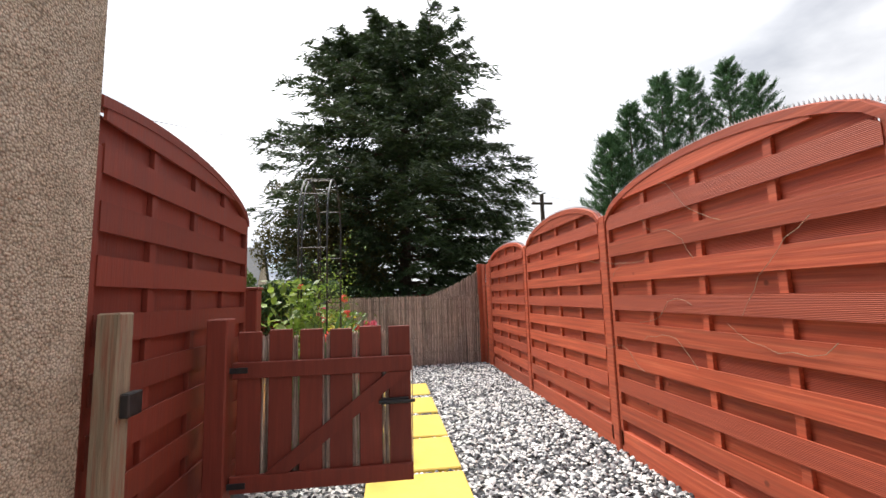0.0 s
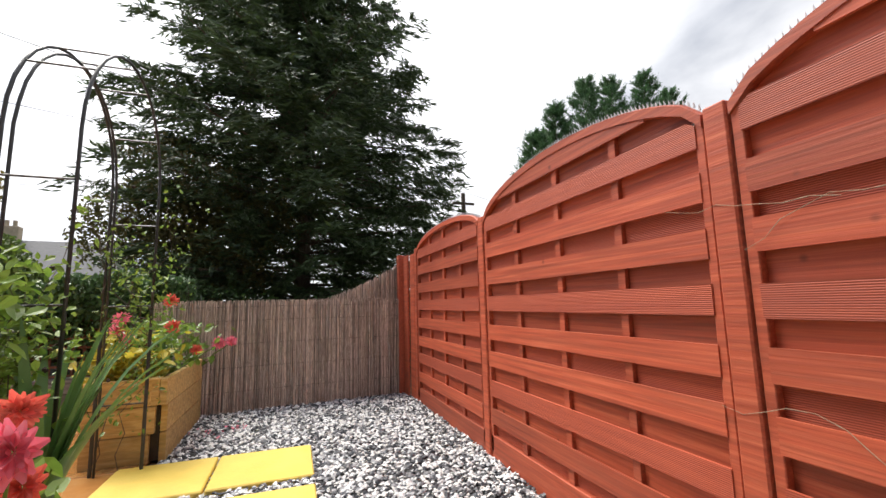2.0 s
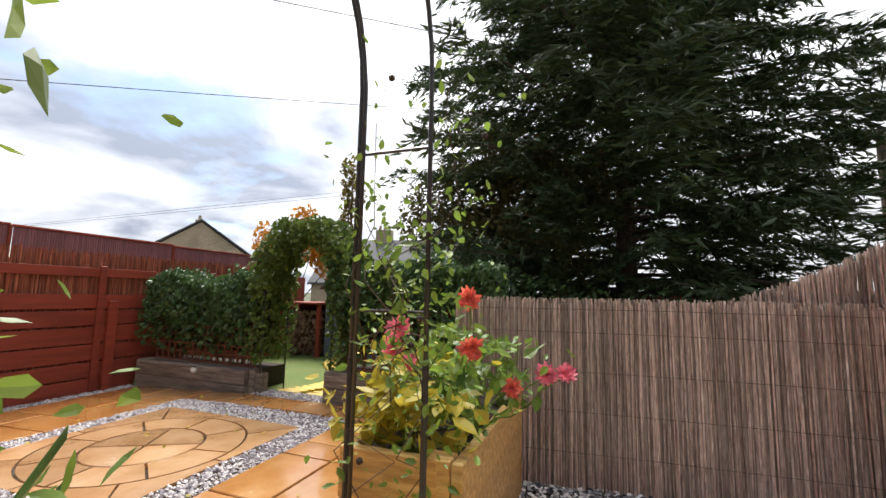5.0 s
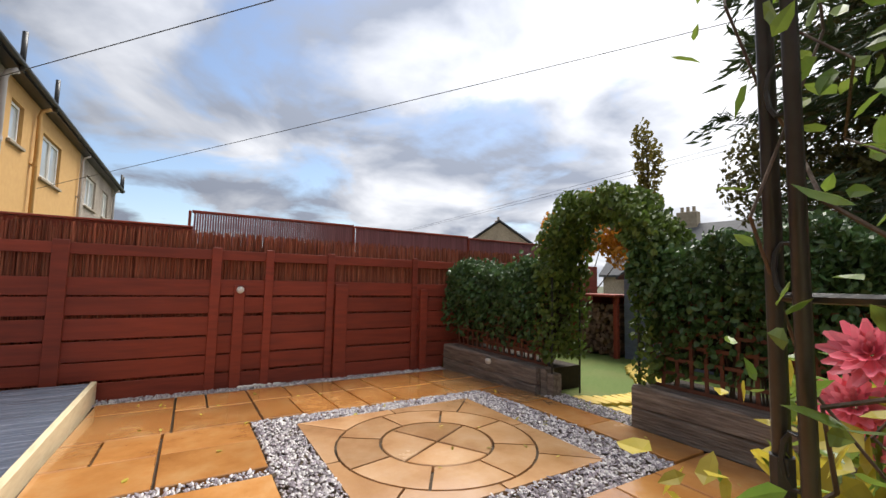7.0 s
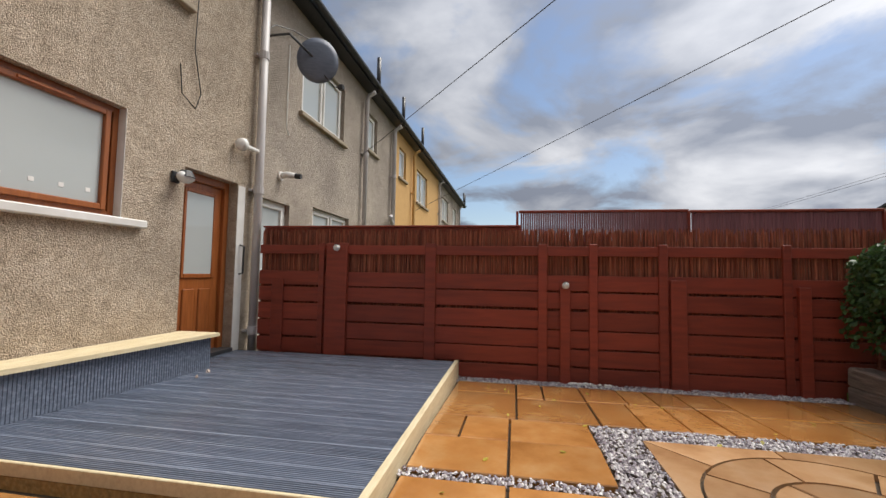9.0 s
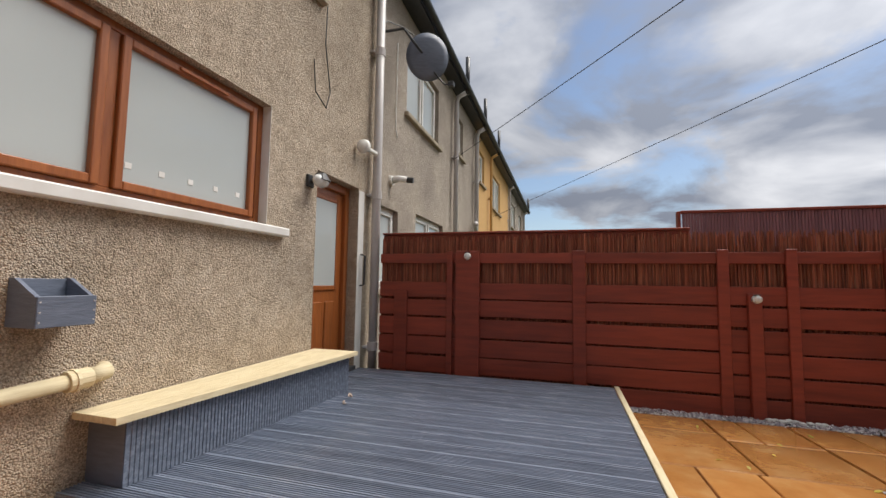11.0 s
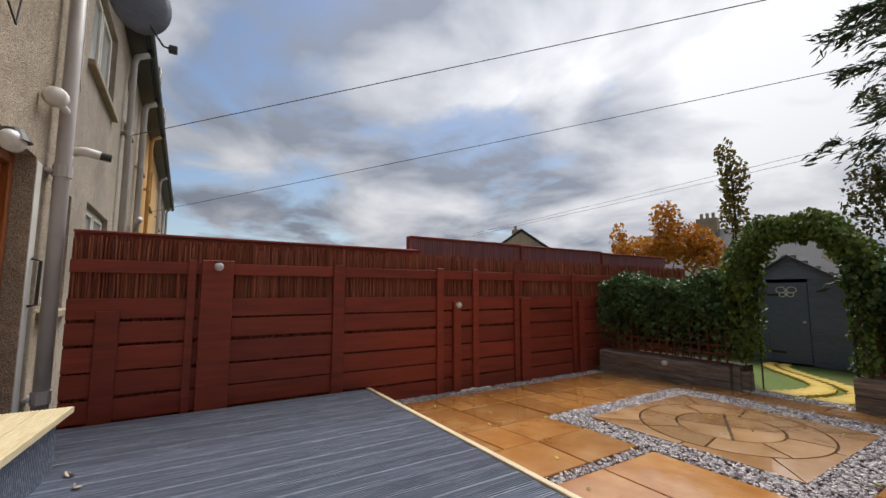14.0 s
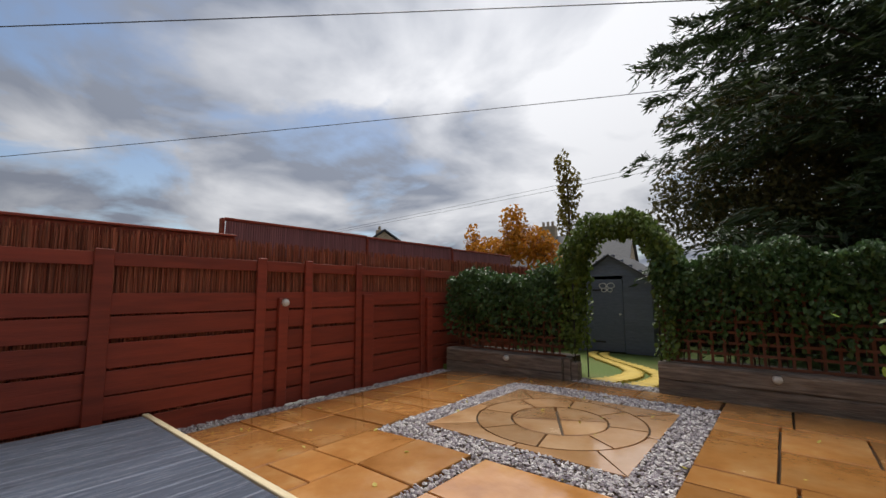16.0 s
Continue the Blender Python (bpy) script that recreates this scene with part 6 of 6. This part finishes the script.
broadleaf("thin arching tree with small olive leaves", (-2.6, 11.4, -0.3), [(0, 0, 2.6, 0.9, 0.8, 1.0), (0.4, 0, 3.8, 0.8, 0.7, 0.8), (-0.6, -0.2, 3.6, 0.6, 0.5, 0.5), (-1.1, -0.3, 2.9, 0.7, 0.5, 0.8), (-1.0, -0.4, 4.5, 0.5, 0.3, 0.18), (-0.3, -0.2, 4.6, 0.5, 0.4, 0.4), (0.9, 0, 2.2, 0.9, 0.6, 0.9), (1.5, 0.2, 3.3, 0.9, 0.7, 0.9), (0.2, 0.2, 1.6, 1.3, 0.7, 0.9)], 6500, 0.075, M_BIRCH, 43, 0.05)
broadleaf("dense dark evergreen shrub behind the reed screen", (-1.6, 9.6, -0.3), [(0, 0, 1.0, 1.3, 0.7, 0.8), (1.6, 0.3, 0.9, 1.2, 0.7, 0.7), (3.2, 0.2, 0.8, 1.2, 0.6, 0.7), (-1.2, 0.6, 1.3, 0.9, 0.7, 0.7)], 1500, 0.07, M_IVY, 44, 0.05, "shrub")

# ---- distant houses, pole, wires ----
def cottage(label, x, y, w, d, wall_h, roof_h, turn, chim):
    t = thing("cottage", label, "house", at=(x, y, -0.3))
    t.rotation_euler = (0, 0, radians(turn))
    bm = bmesh.new()
    pr = [(-d / 2, 0), (d / 2, 0), (d / 2, wall_h), (0, wall_h + roof_h - 0.1), (-d / 2, wall_h)]
    a = [bm.verts.new((-w / 2, p, q)) for p, q in pr]; b = [bm.verts.new((w / 2, p, q)) for p, q in pr]
    bm.faces.new(a); bm.faces.new(b[::-1])
    for i in range(5):
        bm.faces.new((a[i], a[(i + 1) % 5], b[(i + 1) % 5], b[i]))
    bmesh.ops.recalc_face_normals(bm, faces=bm.faces)
    part("wall", bm, M_HARL, t)
    for s_ in (-1, 1):
        rf = bmesh.new()
        v = [rf.verts.new((xx, s_ * p, q)) for xx in (-w / 2 - 0.2, w / 2 + 0.2) for p, q in ((0, wall_h + roof_h), (d / 2 + 0.3, wall_h - 0.1), (d / 2 + 0.3, wall_h + 0.05), (0, wall_h + roof_h + 0.12))]
        for f in ((0, 1, 2, 3), (7, 6, 5, 4), (0, 4, 5, 1), (1, 5, 6, 2), (2, 6, 7, 3), (3, 7, 4, 0)):
            rf.faces.new([v[i] for i in f])
        bmesh.ops.recalc_face_normals(rf, faces=rf.faces)
        roof = part("roof", rf, M_SLATE, t)
    ch = part("chimney", box(chim - 0.7, chim + 0.7, -0.35, 0.35, wall_h + roof_h - 0.6, wall_h + roof_h + 1.0, 0.03), M_STONE, t)
    for q in (-0.4, 0, 0.4):
        part("chimney_pot", tube([(chim + q, 0, wall_h + roof_h + 1.0), (chim + q, 0, wall_h + roof_h + 1.4)], 0.12, 8), M_STONE, ch)
    for q in (-0.25, 0.2):
        wn_ = part("window", box(w * q - 0.6, w * q + 0.6, -d / 2 - 0.03, -d / 2 + 0.01, wall_h - 1.7, wall_h - 0.5, 0.01), M_WHITE, t)
        part("pane", box(w * q - 0.5, w * q + 0.5, -d / 2 - 0.04, -d / 2 - 0.035, wall_h - 1.6, wall_h - 0.6, 0), M_GLASS, wn_)
    return t


cottage("distant pale house with slate roof and chimney", -33.5, 30.5, 11, 7, 4.2, 2.6, -38, -1.5)
cottage("distant slate-roofed house behind the garden trees", -17.0, 36.0, 11, 8, 2.2, 3.8, 8, -1.0)
pole = thing("telegraph_pole", "weathered wooden telegraph pole", "telegraph pole", at=(6.4, 17.9, -0.3))
part("shaft", tube([(0, 0, 0), (0, 0, 6.1)], 0.12, 10, 0.09), M_BARK, pole)
part("crossarm", box(-0.5, 0.5, -0.05, 0.05, 5.6, 5.7, 0.01), M_BARK, pole)
for a, b in (((-10.2, 1.35, 3.62), (9.0, 18.4, 5.45)), ((-15.2, 1.35, 3.2), (6.4, 17.9, 5.6)), ((-40.0, 15.0, 3.75), (6.4, 17.9, 5.5)), ((-40.0, 15.6, 3.95), (6.4, 18.0, 5.75))):
    w = thing("overhead_wire", "thin black overhead telephone wire", "wire", "overhead wires", at=a)
    P("cable", tube([Vector(a).lerp(Vector(b), i / 12) - Vector((0, 0, 0.12 * math.sin(math.pi * i / 12))) for i in range(13)], 0.006, 5), M_BLACK, w)

# ---- small things ----
dv = thing("dry_vine", "dead brown vine stems clinging to the woven fence", "dead vine", at=(FX - 0.06, 1.6, 1.2))
rg = random.Random(17)
for i in range(9):
    y, z = rg.uniform(1.0, 2.4), rg.uniform(0.6, 1.5)
    pts = [Vector((FX - 0.035 - 0.02 * math.sin(k * 1.3), y, z))  for k in (0,)]
    a = rg.uniform(-1.2, 1.2)
    for k in range(8):
        a += rg.uniform(-0.6, 0.6)
        q = pts[-1] + Vector((rg.uniform(-0.006, 0.006), 0.07 * math.cos(a), 0.07 * math.sin(a)))
        q.x = min(max(q.x, FX - 0.07), FX - 0.032)
        pts.append(q)
    P("stem", tube(pts, 0.0017, 5, 0.001), M_OLD_POST, dv)
fl = [(RNG.uniform(-6.3, -1.5), RNG.uniform(4.1, 7.8)) for _ in range(46)]
ob = leaves("fallen_leaf", [(x, y, gz(x, y) + 0.008) for x, y in fl], 0.04, M_YELLOW_LEAF, None, "", [(math.cos(i), math.sin(i), 0) for i in range(len(fl))], 0.6, 0.1, 0.95)
tagged(ob, "small yellow fallen leaves scattered on the flags", "fallen leaves", kind="stuff")
ob = leaves("fallen_petal", [(-1.0 + RNG.normal(0, 0.12), 6.1 + RNG.normal(0, 0.12), 0.012) for _ in range(22)], 0.03, M_PINK, None, "", None, 0.8, 0.1, 0.9)
tagged(ob, "pink petals dropped on the gravel by the bed", "fallen petals", kind="stuff")
M_CHALK = mat("white_cobble", [(0.60, 0.58, 0.54), (0.78, 0.77, 0.74)], 0.7, 12, bump=0.3)
for i in range(9):
    bm = bmesh.new()
    bmesh.ops.create_icosphere(bm, subdivisions=1, radius=0.035)
    s = thing("white_stone", "white rounded stone at the fence's foot", "stone", "white stones", at=(WX + 0.12 + rg.uniform(-0.03, 0.05), 5.25 + i * 0.05 + rg.uniform(-0.02, 0.02), gz(WX, 5) + 0.01))
    o = part("cobble", bm, M_CHALK, s)
    o.scale = (rg.uniform(0.6, 1.1), rg.uniform(0.7, 1.3), rg.uniform(0.4, 0.7))
for x, y in ((-5.52, 1.66), (-5.3, 1.72)):
    lf = thing("dead_leaf", "pale curled dead leaf on the deck", "leaf", "dead leaves", at=(x, y, DZ + 0.012))
    keep_parent(leaves("blade", [(x, y, DZ + 0.012), (x + 0.02, y + 0.015, DZ + 0.014)], 0.055, M_REED, None, "", None, 0.6, 0.4, 0.8), lf)
